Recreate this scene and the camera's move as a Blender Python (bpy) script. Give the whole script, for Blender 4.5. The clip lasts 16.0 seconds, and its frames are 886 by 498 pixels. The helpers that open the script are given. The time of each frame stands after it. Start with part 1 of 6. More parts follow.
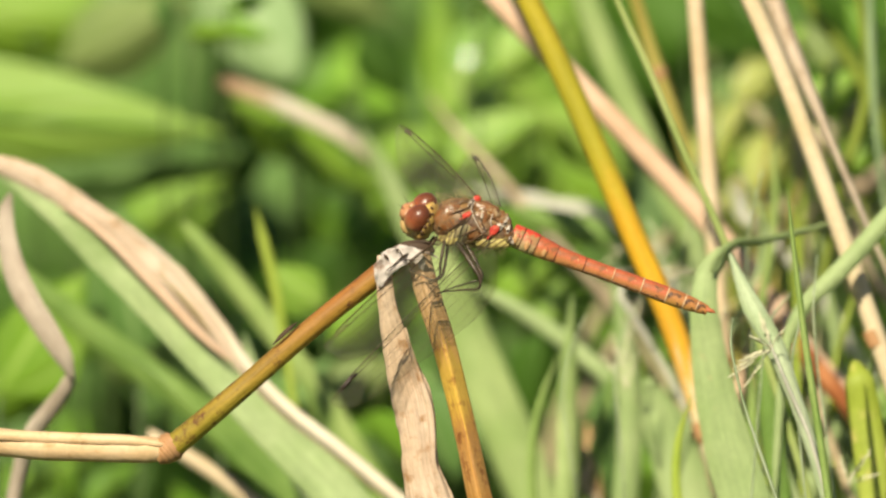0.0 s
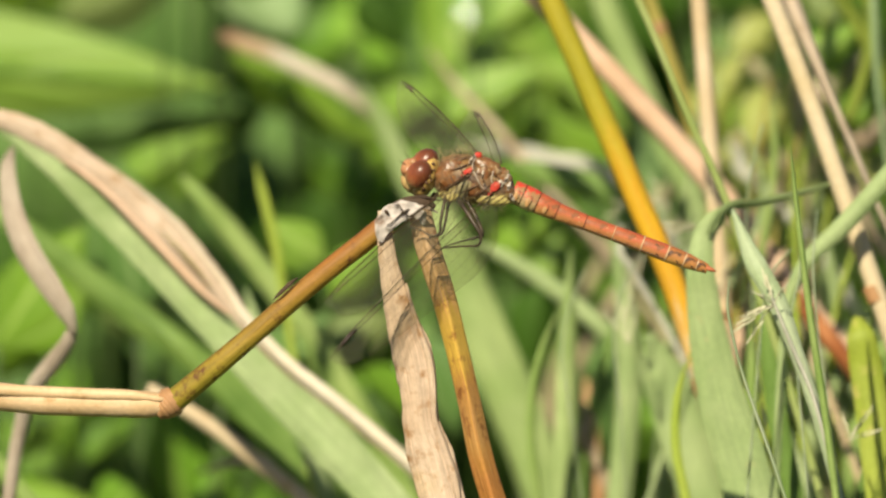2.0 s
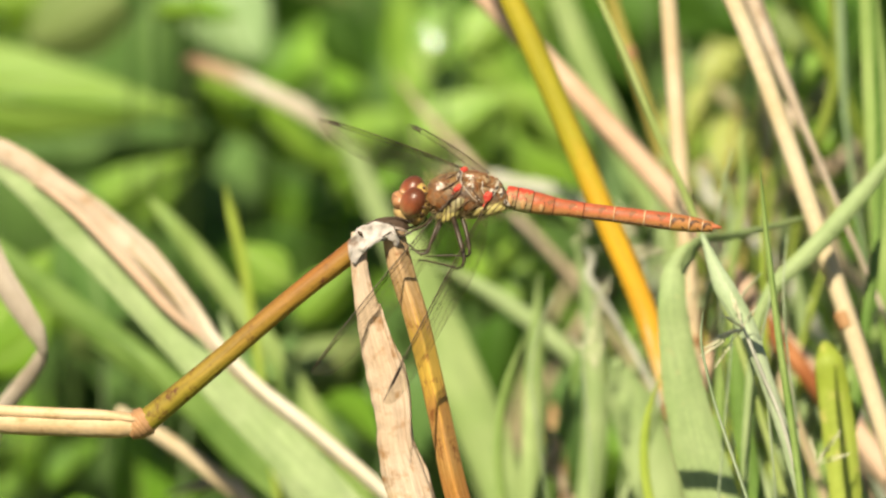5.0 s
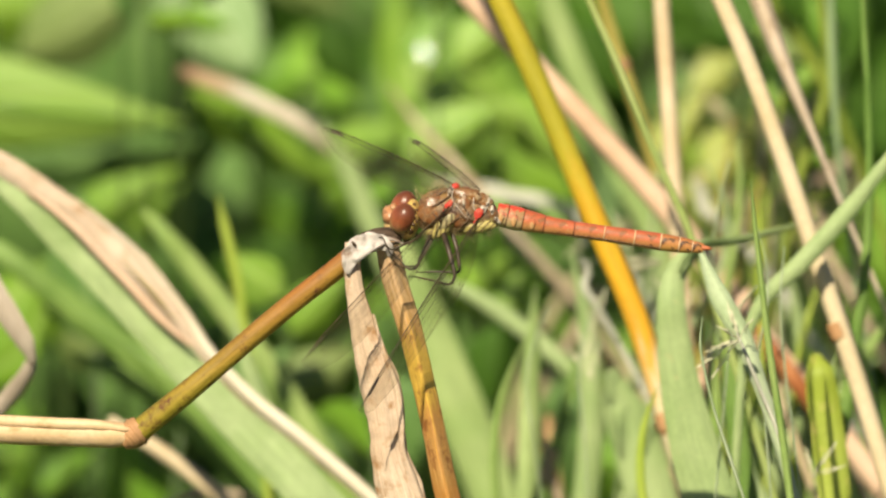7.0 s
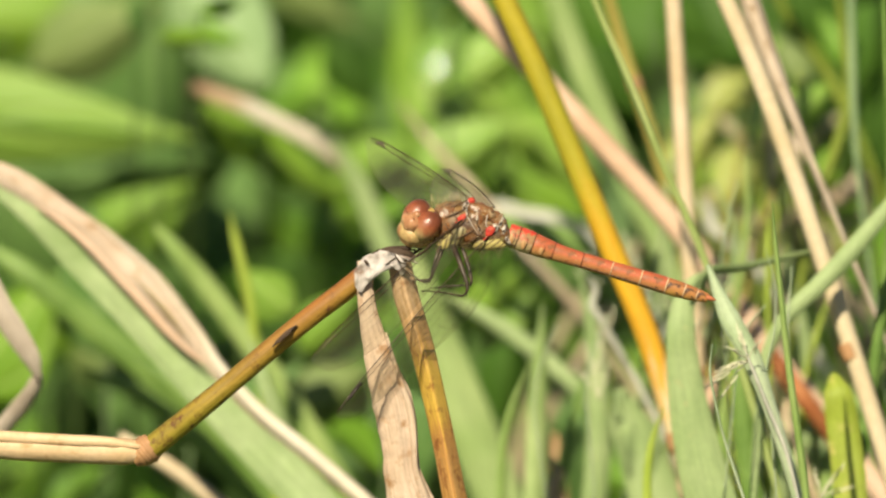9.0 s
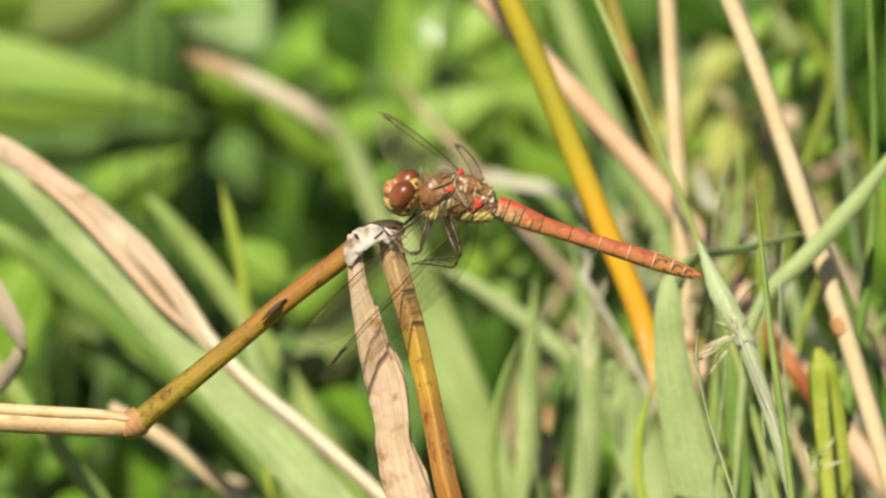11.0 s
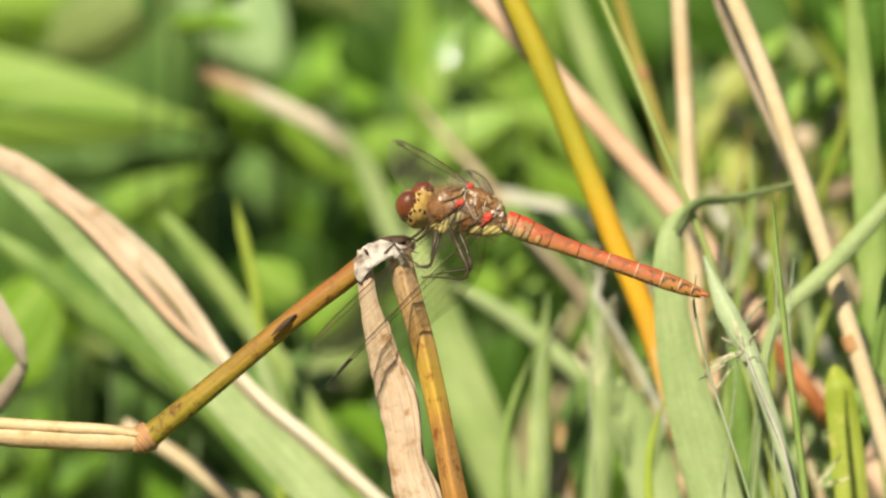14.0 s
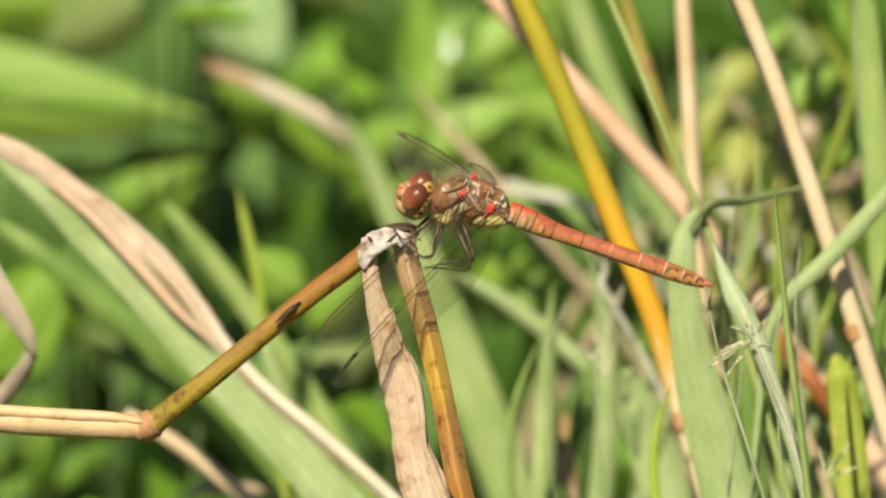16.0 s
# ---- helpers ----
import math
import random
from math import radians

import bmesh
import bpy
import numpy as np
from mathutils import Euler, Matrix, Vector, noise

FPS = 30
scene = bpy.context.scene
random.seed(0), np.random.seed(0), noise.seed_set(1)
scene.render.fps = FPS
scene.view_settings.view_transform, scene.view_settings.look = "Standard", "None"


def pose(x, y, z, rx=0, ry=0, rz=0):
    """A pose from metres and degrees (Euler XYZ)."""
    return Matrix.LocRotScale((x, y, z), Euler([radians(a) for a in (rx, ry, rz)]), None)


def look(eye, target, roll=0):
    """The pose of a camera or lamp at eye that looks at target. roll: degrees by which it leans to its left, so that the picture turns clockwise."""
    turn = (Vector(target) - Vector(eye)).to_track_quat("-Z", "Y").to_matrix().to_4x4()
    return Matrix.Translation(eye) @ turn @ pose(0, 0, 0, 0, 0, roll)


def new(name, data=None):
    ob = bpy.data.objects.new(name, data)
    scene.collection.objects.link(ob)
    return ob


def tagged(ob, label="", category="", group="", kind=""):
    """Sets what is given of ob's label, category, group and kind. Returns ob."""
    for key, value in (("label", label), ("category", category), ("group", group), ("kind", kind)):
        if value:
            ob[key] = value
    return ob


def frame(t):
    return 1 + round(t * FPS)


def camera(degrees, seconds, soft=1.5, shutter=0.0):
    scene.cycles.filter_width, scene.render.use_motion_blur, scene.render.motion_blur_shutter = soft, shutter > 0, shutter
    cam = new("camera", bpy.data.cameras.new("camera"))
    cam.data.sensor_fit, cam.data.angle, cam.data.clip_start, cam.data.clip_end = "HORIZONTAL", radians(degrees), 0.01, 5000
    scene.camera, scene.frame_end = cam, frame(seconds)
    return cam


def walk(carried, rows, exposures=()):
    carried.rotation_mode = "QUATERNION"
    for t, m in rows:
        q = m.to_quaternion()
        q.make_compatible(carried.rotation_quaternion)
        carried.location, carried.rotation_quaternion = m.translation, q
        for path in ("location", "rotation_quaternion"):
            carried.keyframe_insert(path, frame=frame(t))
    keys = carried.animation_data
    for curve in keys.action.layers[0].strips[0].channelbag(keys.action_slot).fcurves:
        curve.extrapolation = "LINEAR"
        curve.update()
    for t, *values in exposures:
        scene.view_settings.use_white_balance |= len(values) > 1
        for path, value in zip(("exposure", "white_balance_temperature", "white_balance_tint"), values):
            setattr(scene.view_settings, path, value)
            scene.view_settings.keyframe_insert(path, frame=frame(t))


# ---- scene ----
# The plan is drawn on a board that faces the camera: x to the right and y down in squares of 0.07 mm,
# w in millimetres away from the camera behind the bent reed.
REACH, SQUARE, TILT, LIFT = 1600.0, 0.07, 15.0, 0.42
BOARD = Matrix.Translation((0, 0, LIFT)) @ pose(0, 0, 0, -TILT)

cam = camera(3.929, 16.0, soft=2.45)
cam.data.dof.use_dof = True
cam.data.dof.focus_distance = 1.6
cam.data.dof.aperture_fstop = 24.0


def pose_of(ex, ez, pan, tilt, roll):
    """The hand-held camera: sway in millimetres, pan, tilt and lean in degrees."""
    return BOARD @ pose(ex / 1000, -REACH / 1000, ez / 1000) @ pose(0, 0, 0, 0, 0, -pan) @ pose(0, 0, 0, 90 + tilt) @ pose(0, 0, 0, 0, 0, roll)


walk(cam, [
    (0, pose_of(0.0, 0.0, 0.0, 0.0, 0.0)),
    (0.5, pose_of(0.3, -0.2, 0.086, 0.023, 0.0)),
    (1, pose_of(0.1, 1.6, 0.136, -0.116, 0.0)),
    (1.5, pose_of(-0.7, 2.9, 0.06, -0.357, 0.0)),
    (2, pose_of(-1.7, 1.6, 0.058, -0.255, 0.1)),
    (2.5, pose_of(-2.7, -0.7, 0.122, -0.115, 0.2)),
    (3, pose_of(-3.6, -2.6, 0.24, 0.033, 0.24)),
    (3.5, pose_of(-4.7, -4.0, 0.231, 0.074, 0.28)),
    (4, pose_of(-5.6, -4.5, 0.271, 0.074, 0.32)),
    (4.5, pose_of(-6.8, -3.5, 0.336, 0.008, 0.36)),
    (5, pose_of(-8.8, -3.0, 0.431, 0.006, 0.4)),
    (7.5, pose_of(-10.1, -4.2, 0.494, 0.141, 0.6)),
    (8, pose_of(-10.0, -4.8, 0.473, 0.201, 0.68)),
    (8.5, pose_of(-9.7, -3.5, 0.433, 0.194, 0.77)),
    (9, pose_of(-11.7, -1.9, 0.506, 0.097, 0.85)),
    (9.5, pose_of(-14.1, -0.4, 0.547, -0.031, 0.93)),
    (10, pose_of(-13.3, 2.1, 0.595, -0.133, 1.0)),
    (10.2, pose_of(-10.1, 2.8, 0.519, -0.183, 1.02)),
    (12.3, pose_of(-6.7, 0.8, 0.358, -0.16, 1.18)),
    (12.5, pose_of(-5.4, -0.8, 0.285, -0.085, 1.2)),
    (13, pose_of(-5.8, -1.4, 0.188, 0.039, 1.21)),
    (13.5, pose_of(-4.7, -1.0, 0.185, 0.016, 1.21)),
    (14, pose_of(-2.6, 0.1, 0.181, -0.02, 1.22)),
    (14.5, pose_of(-1.7, -0.3, 0.182, -0.004, 1.23)),
    (15, pose_of(-2.9, -2.1, 0.199, 0.014, 1.24)),
    (15.5, pose_of(-4.7, -3.7, 0.183, 0.052, 1.24)),
    (16, pose_of(-4.5, -4.2, 0.233, 0.078, 1.25)),
], exposures=[(0, 0.70), (1.0, 0.65), (1.5, 0.50), (2.0, 0.56), (2.5, 0.70), (3.5, 0.75), (5, 0.78), (7.5, 0.70), (8.0, 0.78), (8.7, 0.70), (10, 0.62), (12.5, 0.63), (13.0, 0.78), (13.5, 0.81), (14.5, 0.58), (16, 0.58)])

# ---- light ----
TO_SUN = Vector((-0.25, -0.644, 0.763)).normalized()
world = bpy.data.worlds.new("sky")
scene.world = world
world.use_nodes = True
sky = world.node_tree.nodes.new("ShaderNodeTexSky")
sky.sky_type, sky.sun_disc = "NISHITA", False
sky.sun_elevation = math.asin(TO_SUN.z)
sky.sun_rotation = math.atan2(TO_SUN.x, TO_SUN.y)
back = world.node_tree.nodes["Background"]
back.inputs["Strength"].default_value = 0.042
world.node_tree.links.new(sky.outputs[0], back.inputs[0])
sun = new("sun", bpy.data.lights.new("sun", "SUN"))
sun.data.energy, sun.data.angle, sun.data.color = 5.0, radians(0.53), (1.0, 0.915, 0.69)
sun.matrix_world = look(TO_SUN * 5, (0, 0, 0))


# ---- materials ----
def tree_of(name):
    m = bpy.data.materials.new(name)
    m.use_nodes = True
    nt = m.node_tree
    nt.nodes.clear()
    return m, nt, nt.nodes, nt.links


def ramp_node(nodes, stops):
    r = nodes.new("ShaderNodeValToRGB")
    e = r.color_ramp.elements
    while len(e) < len(stops):
        e.new(0.5)
    for el, (p, c) in zip(e, stops):
        el.position, el.color = p, (*c, 1)
    return r


def noise_node(nodes, links, vector, scale, detail=4.0, rough=0.55):
    n = nodes.new("ShaderNodeTexNoise")
    n.inputs["Scale"].default_value, n.inputs["Detail"].default_value = scale, detail
    n.inputs["Roughness"].default_value = rough
    if vector is not None:
        links.new(vector, n.inputs["Vector"])
    return n.outputs["Fac"]


def mix_colour(nodes, links, fac, a, b, how="MIX"):
    m = nodes.new("ShaderNodeMix")
    m.data_type, m.blend_type = "RGBA", how
    for value, sock in ((fac, m.inputs[0]), (a, m.inputs[6]), (b, m.inputs[7])):
        if isinstance(value, (int, float)):
            sock.default_value = value
        elif isinstance(value, tuple):
            sock.default_value = (*value, 1)
        else:
            links.new(value, sock)
    return m.outputs[2]


def maths(nodes, links, op, a, b=0.0, c=None):
    n = nodes.new("ShaderNodeMath")
    n.operation = op
    for i, value in enumerate((a, b, c)):
        if value is None:
            continue
        if isinstance(value, (int, float)):
            n.inputs[i].default_value = value
        else:
            links.new(value, n.inputs[i])
    return n.outputs[0]


def finish(m, nodes, links, colour, rough, bump=None, thin=0.0, spec=0.4, bump_size=0.0002):
    p = nodes.new("ShaderNodeBsdfPrincipled")
    p.inputs["Roughness"].default_value = rough
    p.inputs["Specular IOR Level"].default_value = spec
    links.new(colour, p.inputs["Base Color"])
    if bump is not None:
        b = nodes.new("ShaderNodeBump")
        b.inputs["Strength"].default_value, b.inputs["Distance"].default_value = 0.6, bump_size
        links.new(bump, b.inputs["Height"])
        links.new(b.outputs[0], p.inputs["Normal"])
    out = nodes.new("ShaderNodeOutputMaterial")
    if thin:
        t = nodes.new("ShaderNodeBsdfTranslucent")
        links.new(colour, t.inputs["Color"])
        x = nodes.new("ShaderNodeMixShader")
        x.inputs[0].default_value = thin
        links.new(p.outputs[0], x.inputs[1])
        links.new(t.outputs[0], x.inputs[2])
        links.new(x.outputs[0], out.inputs[0])
    else:
        links.new(p.outputs[0], out.inputs[0])
    return m


def blade_material(name, stops, veins=9.0, rough=0.5, thin=0.25, spots=None, vein_depth=0.25, along=None, spec=0.3, around=None, spot_edge=(0.60, 0.70)):
    """Grass, straw and leaf tissue: colour by broad patches, lengthwise veins, fine grain; stops: colours of the patches;
    along: colours from root to tip."""
    m, nt, nodes, links = tree_of(name)
    co = nodes.new("ShaderNodeTexCoord")
    info = nodes.new("ShaderNodeObjectInfo")
    shift = nodes.new("ShaderNodeVectorMath")
    shift.operation = "ADD"
    links.new(co.outputs["Object"], shift.inputs[0])
    links.new(info.outputs["Random"], shift.inputs[1])
    broad = noise_node(nodes, links, shift.outputs[0], 110.0, 3.0)
    fine = noise_node(nodes, links, shift.outputs[0], 1500.0, 3.0)
    sep = nodes.new("ShaderNodeSeparateXYZ")
    links.new(co.outputs["UV"], sep.inputs[0])
    comb = nodes.new("ShaderNodeCombineXYZ")
    links.new(maths(nodes, links, "MULTIPLY", sep.outputs[0], veins * 2.2), comb.inputs[0])
    links.new(maths(nodes, links, "MULTIPLY", sep.outputs[1], 1.3), comb.inputs[1])
    links.new(info.outputs["Random"], comb.inputs[2])
    streak = noise_node(nodes, links, comb.outputs[0], 1.0, 3.0, 0.6)
    r = ramp_node(nodes, stops)
    links.new(broad, r.inputs[0])
    colour = r.outputs[0]
    if along:
        r2 = ramp_node(nodes, along)
        part_way = nodes.new("ShaderNodeUVMap")
        part_way.uv_map = "Along"
        cut = nodes.new("ShaderNodeSeparateXYZ")
        links.new(part_way.outputs[0], cut.inputs[0])
        links.new(maths(nodes, links, "ADD", cut.outputs[0], maths(nodes, links, "MULTIPLY", maths(nodes, links, "SUBTRACT", streak, 0.5), 0.06)), r2.inputs[0])
        colour = mix_colour(nodes, links, 0.75, colour, r2.outputs[0])
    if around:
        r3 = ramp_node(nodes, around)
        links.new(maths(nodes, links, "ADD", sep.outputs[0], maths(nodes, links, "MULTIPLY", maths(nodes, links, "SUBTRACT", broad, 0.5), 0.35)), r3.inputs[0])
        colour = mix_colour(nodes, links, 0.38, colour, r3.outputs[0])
    dark = maths(nodes, links, "MULTIPLY_ADD", streak, 2.0 * vein_depth, 1.0 - vein_depth)
    grain = maths(nodes, links, "MULTIPLY_ADD", fine, 0.4, 0.8)
    both = maths(nodes, links, "MULTIPLY", dark, grain)
    grey = nodes.new("ShaderNodeCombineColor")
    for i in range(3):
        links.new(both, grey.inputs[i])
    colour = mix_colour(nodes, links, 1.0, colour, grey.outputs[0], "MULTIPLY")
    if spots:
        s = noise_node(nodes, links, shift.outputs[0], 330.0, 4.0, 0.65)
        edge = nodes.new("ShaderNodeMapRange")
        edge.inputs[1].default_value, edge.inputs[2].default_value = spot_edge
        links.new(s, edge.inputs[0])
        colour = mix_colour(nodes, links, edge.outputs[0], colour, spots)
    return finish(m, nodes, links, colour, rough, both, thin, spec)


def leaf_material(name, dark, light, rib, thin=0.3, rough=0.42, spec=0.45):
    """A broad leaf: mottled green, pale midrib and side veins."""
    m, nt, nodes, links = tree_of(name)
    co = nodes.new("ShaderNodeTexCoord")
    info = nodes.new("ShaderNodeObjectInfo")
    geo = nodes.new("ShaderNodeNewGeometry")
    sep = nodes.new("ShaderNodeSeparateXYZ")
    links.new(co.outputs["UV"], sep.inputs[0])
    across = maths(nodes, links, "ABSOLUTE", maths(nodes, links, "SUBTRACT", sep.outputs[0], 0.5))
    mid = nodes.new("ShaderNodeMapRange")
    mid.inputs[1].default_value, mid.inputs[2].default_value = 0.05, 0.02
    links.new(across, mid.inputs[0])
    side = maths(nodes, links, "SINE", maths(nodes, links, "SUBTRACT", maths(nodes, links, "MULTIPLY", sep.outputs[1], 1.7),
                                               maths(nodes, links, "MULTIPLY", across, 9.0)))
    side = maths(nodes, links, "POWER", maths(nodes, links, "ABSOLUTE", side), 14.0)
    broad = noise_node(nodes, links, co.outputs["Object"], 90.0, 3.0)
    vary = maths(nodes, links, "ADD", maths(nodes, links, "MULTIPLY", broad, 0.8),
                 maths(nodes, links, "MULTIPLY", maths(nodes, links, "ADD", info.outputs["Random"], geo.outputs["Random Per Island"]), 0.25))
    r = ramp_node(nodes, [(0.25, dark), (0.8, light)])
    links.new(vary, r.inputs[0])
    colour = mix_colour(nodes, links, maths(nodes, links, "MULTIPLY", side, 0.35), r.outputs[0], rib)
    colour = mix_colour(nodes, links, maths(nodes, links, "MULTIPLY", mid.outputs[0], 0.8), colour, rib)
    grain = noise_node(nodes, links, co.outputs["Object"], 900.0, 3.0)
    return finish(m, nodes, links, colour, rough, maths(nodes, links, "SUBTRACT", grain, side), thin, spec, 0.0004)


def skin_material(name, stops, scale, rough=0.4, axis=None, spots=None, spot_scale=500.0, spot_edge=(0.58, 0.64), spec=0.3, bands=None, seams=None):
    """Insect cuticle: stops by noise, or along an object axis (0 x, 1 y, 2 z) with its range; spots over it."""
    m, nt, nodes, links = tree_of(name)
    co = nodes.new("ShaderNodeTexCoord")
    n = noise_node(nodes, links, co.outputs["Object"], scale, 4.0)
    fac = n
    if axis:
        sep = nodes.new("ShaderNodeSeparateXYZ")
        links.new(co.outputs["Object"], sep.inputs[0])
        mr = nodes.new("ShaderNodeMapRange")
        mr.inputs[1].default_value, mr.inputs[2].default_value = axis[1], axis[2]
        links.new(sep.outputs[axis[0]], mr.inputs[0])
        fac = maths(nodes, links, "MULTIPLY_ADD", maths(nodes, links, "SUBTRACT", n, 0.5), 0.5, mr.outputs[0])
    r = ramp_node(nodes, stops)
    links.new(fac, r.inputs[0])
    colour = r.outputs[0]
    if bands:
        # slanting dark seams: direction, frequency, colour
        dot = nodes.new("ShaderNodeVectorMath")
        dot.operation = "DOT_PRODUCT"
        links.new(co.outputs["Object"], dot.inputs[0])
        dot.inputs[1].default_value = bands[0]
        w = maths(nodes, links, "ABSOLUTE", maths(nodes, links, "SINE", maths(nodes, links, "ADD", dot.outputs["Value"], maths(nodes, links, "MULTIPLY", n, 1.2))))
        w = maths(nodes, links, "POWER", w, bands[1])
        colour = mix_colour(nodes, links, w, colour, bands[2])
    if spots:
        s = noise_node(nodes, links, co.outputs["Object"], spot_scale, 2.0)
        edge = nodes.new("ShaderNodeMapRange")
        edge.inputs[1].default_value, edge.inputs[2].default_value = spot_edge
        links.new(s, edge.inputs[0])
        colour = mix_colour(nodes, links, edge.outputs[0], colour, spots)
    if seams:
        # sutures between plates: cells per metre, dark line colour, pale line colour
        warp = nodes.new("ShaderNodeVectorMath")
        warp.operation = "MULTIPLY_ADD"
        tex = nodes.new("ShaderNodeTexNoise")
        tex.inputs["Scale"].default_value = seams[0] * 0.7
        links.new(co.outputs["Object"], tex.inputs["Vector"])
        links.new(tex.outputs["Color"], warp.inputs[0])
        warp.inputs[1].default_value = (0.0022, 0.0022, 0.0022)
        links.new(co.outputs["Object"], warp.inputs[2])
        v = nodes.new("ShaderNodeTexVoronoi")
        v.feature = "DISTANCE_TO_EDGE"
        v.inputs["Scale"].default_value = seams[0]
        links.new(warp.outputs[0], v.inputs["Vector"])
        for lo, hi, most, tone in ((0.16, 0.08, 0.2, seams[2]), (0.07, 0.03, 0.32, seams[1])):
            edge = nodes.new("ShaderNodeMapRange")
            edge.inputs[1].default_value, edge.inputs[2].default_value = lo, hi
            edge.inputs[4].default_value = most
            links.new(v.outputs["Distance"], edge.inputs[0])
            colour = mix_colour(nodes, links, edge.outputs[0], colour, tone)
    fine = noise_node(nodes, links, co.outputs["Object"], 4000.0, 3.0)
    grey = maths(nodes, links, "MULTIPLY_ADD", fine, 0.7, 0.65)
    g = nodes.new("ShaderNodeCombineColor")
    for i in range(3):
        links.new(grey, g.inputs[i])
    colour = mix_colour(nodes, links, 1.0, colour, g.outputs[0], "MULTIPLY")
    return finish(m, nodes, links, colour, rough, fine, 0.0, spec, 0.00005)


GREEN_BLADE = blade_material("green_blade", [(0.25, (0.195, 0.304, 0.0635)), (0.75, (0.351, 0.441, 0.148))], 9, 0.5, vein_depth=0.45)
GREY_BLADE = blade_material("grey_green_blade", [(0.25, (0.243, 0.333, 0.122)), (0.75, (0.38, 0.456, 0.212))], 10, 0.5, vein_depth=0.42, spots=(0.448, 0.412, 0.191), spot_edge=(0.66, 0.73))
PALE_BLADE = blade_material("pale_blade", [(0.25, (0.243, 0.338, 0.116)), (0.5, (0.345, 0.431, 0.196)), (0.75, (0.434, 0.505, 0.259))], 5, 0.5, vein_depth=0.5)
LIME_BLADE = blade_material("lime_blade", [(0.3, (0.32, 0.42, 0.05)), (0.7, (0.42, 0.50, 0.09))], 8, 0.45, 0.3)
SOFT_BLADE = blade_material("soft_green_blade", [(0.25, (0.22, 0.318, 0.092)), (0.75, (0.37, 0.45, 0.185))], 5, 0.5, vein_depth=0.5)
FRESH_BLADE = blade_material("fresh_green_blade", [(0.3, (0.32, 0.40, 0.11)), (0.7, (0.44, 0.50, 0.19))], 8, 0.45, 0.3)
MOSS_LIGHT = blade_material("olive_lime_blade", [(0.3, (0.305, 0.37, 0.039)), (0.7, (0.416, 0.468, 0.091))], 8, 0.5, 0.3, spots=(0.52, 0.468, 0.13), vein_depth=0.45)
# Deep green grass, darkened further to stand for shade low in the tuft.
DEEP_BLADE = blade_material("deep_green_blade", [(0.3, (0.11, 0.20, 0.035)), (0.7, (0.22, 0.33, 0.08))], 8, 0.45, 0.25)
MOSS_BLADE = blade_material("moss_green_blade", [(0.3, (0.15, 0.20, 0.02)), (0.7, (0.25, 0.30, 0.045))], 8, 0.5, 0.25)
# Darker copy of the grey-green blade, half shade put into the colour.
SHADED_GREY_BLADE = blade_material("shaded_grey_blade", [(0.3, (0.188, 0.275, 0.125)), (0.7, (0.3, 0.388, 0.2))], 8, 0.5, 0.2)
YELLOW_STEM = blade_material("yellow_stem", [(0.3, (0.48, 0.25, 0.015)), (0.7, (0.58, 0.33, 0.02))], 6, 0.5, 0.08, vein_depth=0.3,
                             along=[(0.0, (0.5, 0.46, 0.30)), (0.70, (0.62, 0.58, 0.42)), (0.712, (0.58, 0.29, 0.02)), (0.737, (0.58, 0.30, 0.015)), (0.751, (0.42, 0.30, 0.02)), (0.763, (0.25, 0.275, 0.02)), (0.775, (0.235, 0.265, 0.02)), (0.795, (0.31, 0.29, 0.02))])
PEACH_STEM = blade_material("peach_straw", [(0.3, (0.558, 0.353, 0.223)), (0.7, (0.67, 0.474, 0.344))], 7, 0.5, 0.1, spots=(0.391, 0.186, 0.0744), spot_edge=(0.64, 0.74))
STRAW = blade_material("straw", [(0.3, (0.513, 0.377, 0.222)), (0.7, (0.616, 0.497, 0.342))], 6, 0.5, 0.1, spots=(0.385, 0.231, 0.0856))
CREAM = blade_material("cream_straw", [(0.3, (0.553, 0.431, 0.259)), (0.7, (0.617, 0.512, 0.358))], 6, 0.45, 0.1, vein_depth=0.15)
WHITE_STRAW = blade_material("white_straw", [(0.3, (0.62, 0.52, 0.38)), (0.7, (0.70, 0.62, 0.50))], 6, 0.5, 0.1, vein_depth=0.3)
BROWN_STRAW = blade_material("brown_straw", [(0.3, (0.34, 0.25, 0.16)), (0.7, (0.48, 0.38, 0.26))], 7, 0.6, 0.1, spots=(0.22, 0.14, 0.08))
PINK_STRAW = blade_material("pinkish_straw", [(0.3, (0.515, 0.392, 0.28)), (0.7, (0.694, 0.56, 0.448))], 7, 0.6, 0.1, spots=(0.336, 0.224, 0.134))
OLIVE_STRAW = blade_material("olive_straw", [(0.3, (0.30, 0.24, 0.05)), (0.7, (0.38, 0.32, 0.08))], 7, 0.5, 0.15)
PALE_DEAD = blade_material("pale_dead_leaf", [(0.3, (0.42, 0.41, 0.33)), (0.7, (0.62, 0.60, 0.50))], 8, 0.6, 0.2)
BEIGE_DEAD = blade_material("beige_dead_leaf", [(0.3, (0.30, 0.27, 0.14)), (0.7, (0.44, 0.39, 0.22))], 8, 0.6, 0.2)
RUST_STRAW = blade_material("rust_straw", [(0.3, (0.30, 0.09, 0.03)), (0.7, (0.48, 0.20, 0.08))], 7, 0.5, 0.1)
TAN_LEAF = blade_material("tan_dry_leaf", [(0.25, (0.41, 0.276, 0.17)), (0.5, (0.536, 0.407, 0.304)), (0.75, (0.617, 0.5, 0.393))], 9, 0.6, 0.12, spots=(0.357, 0.215, 0.107), vein_depth=0.6)
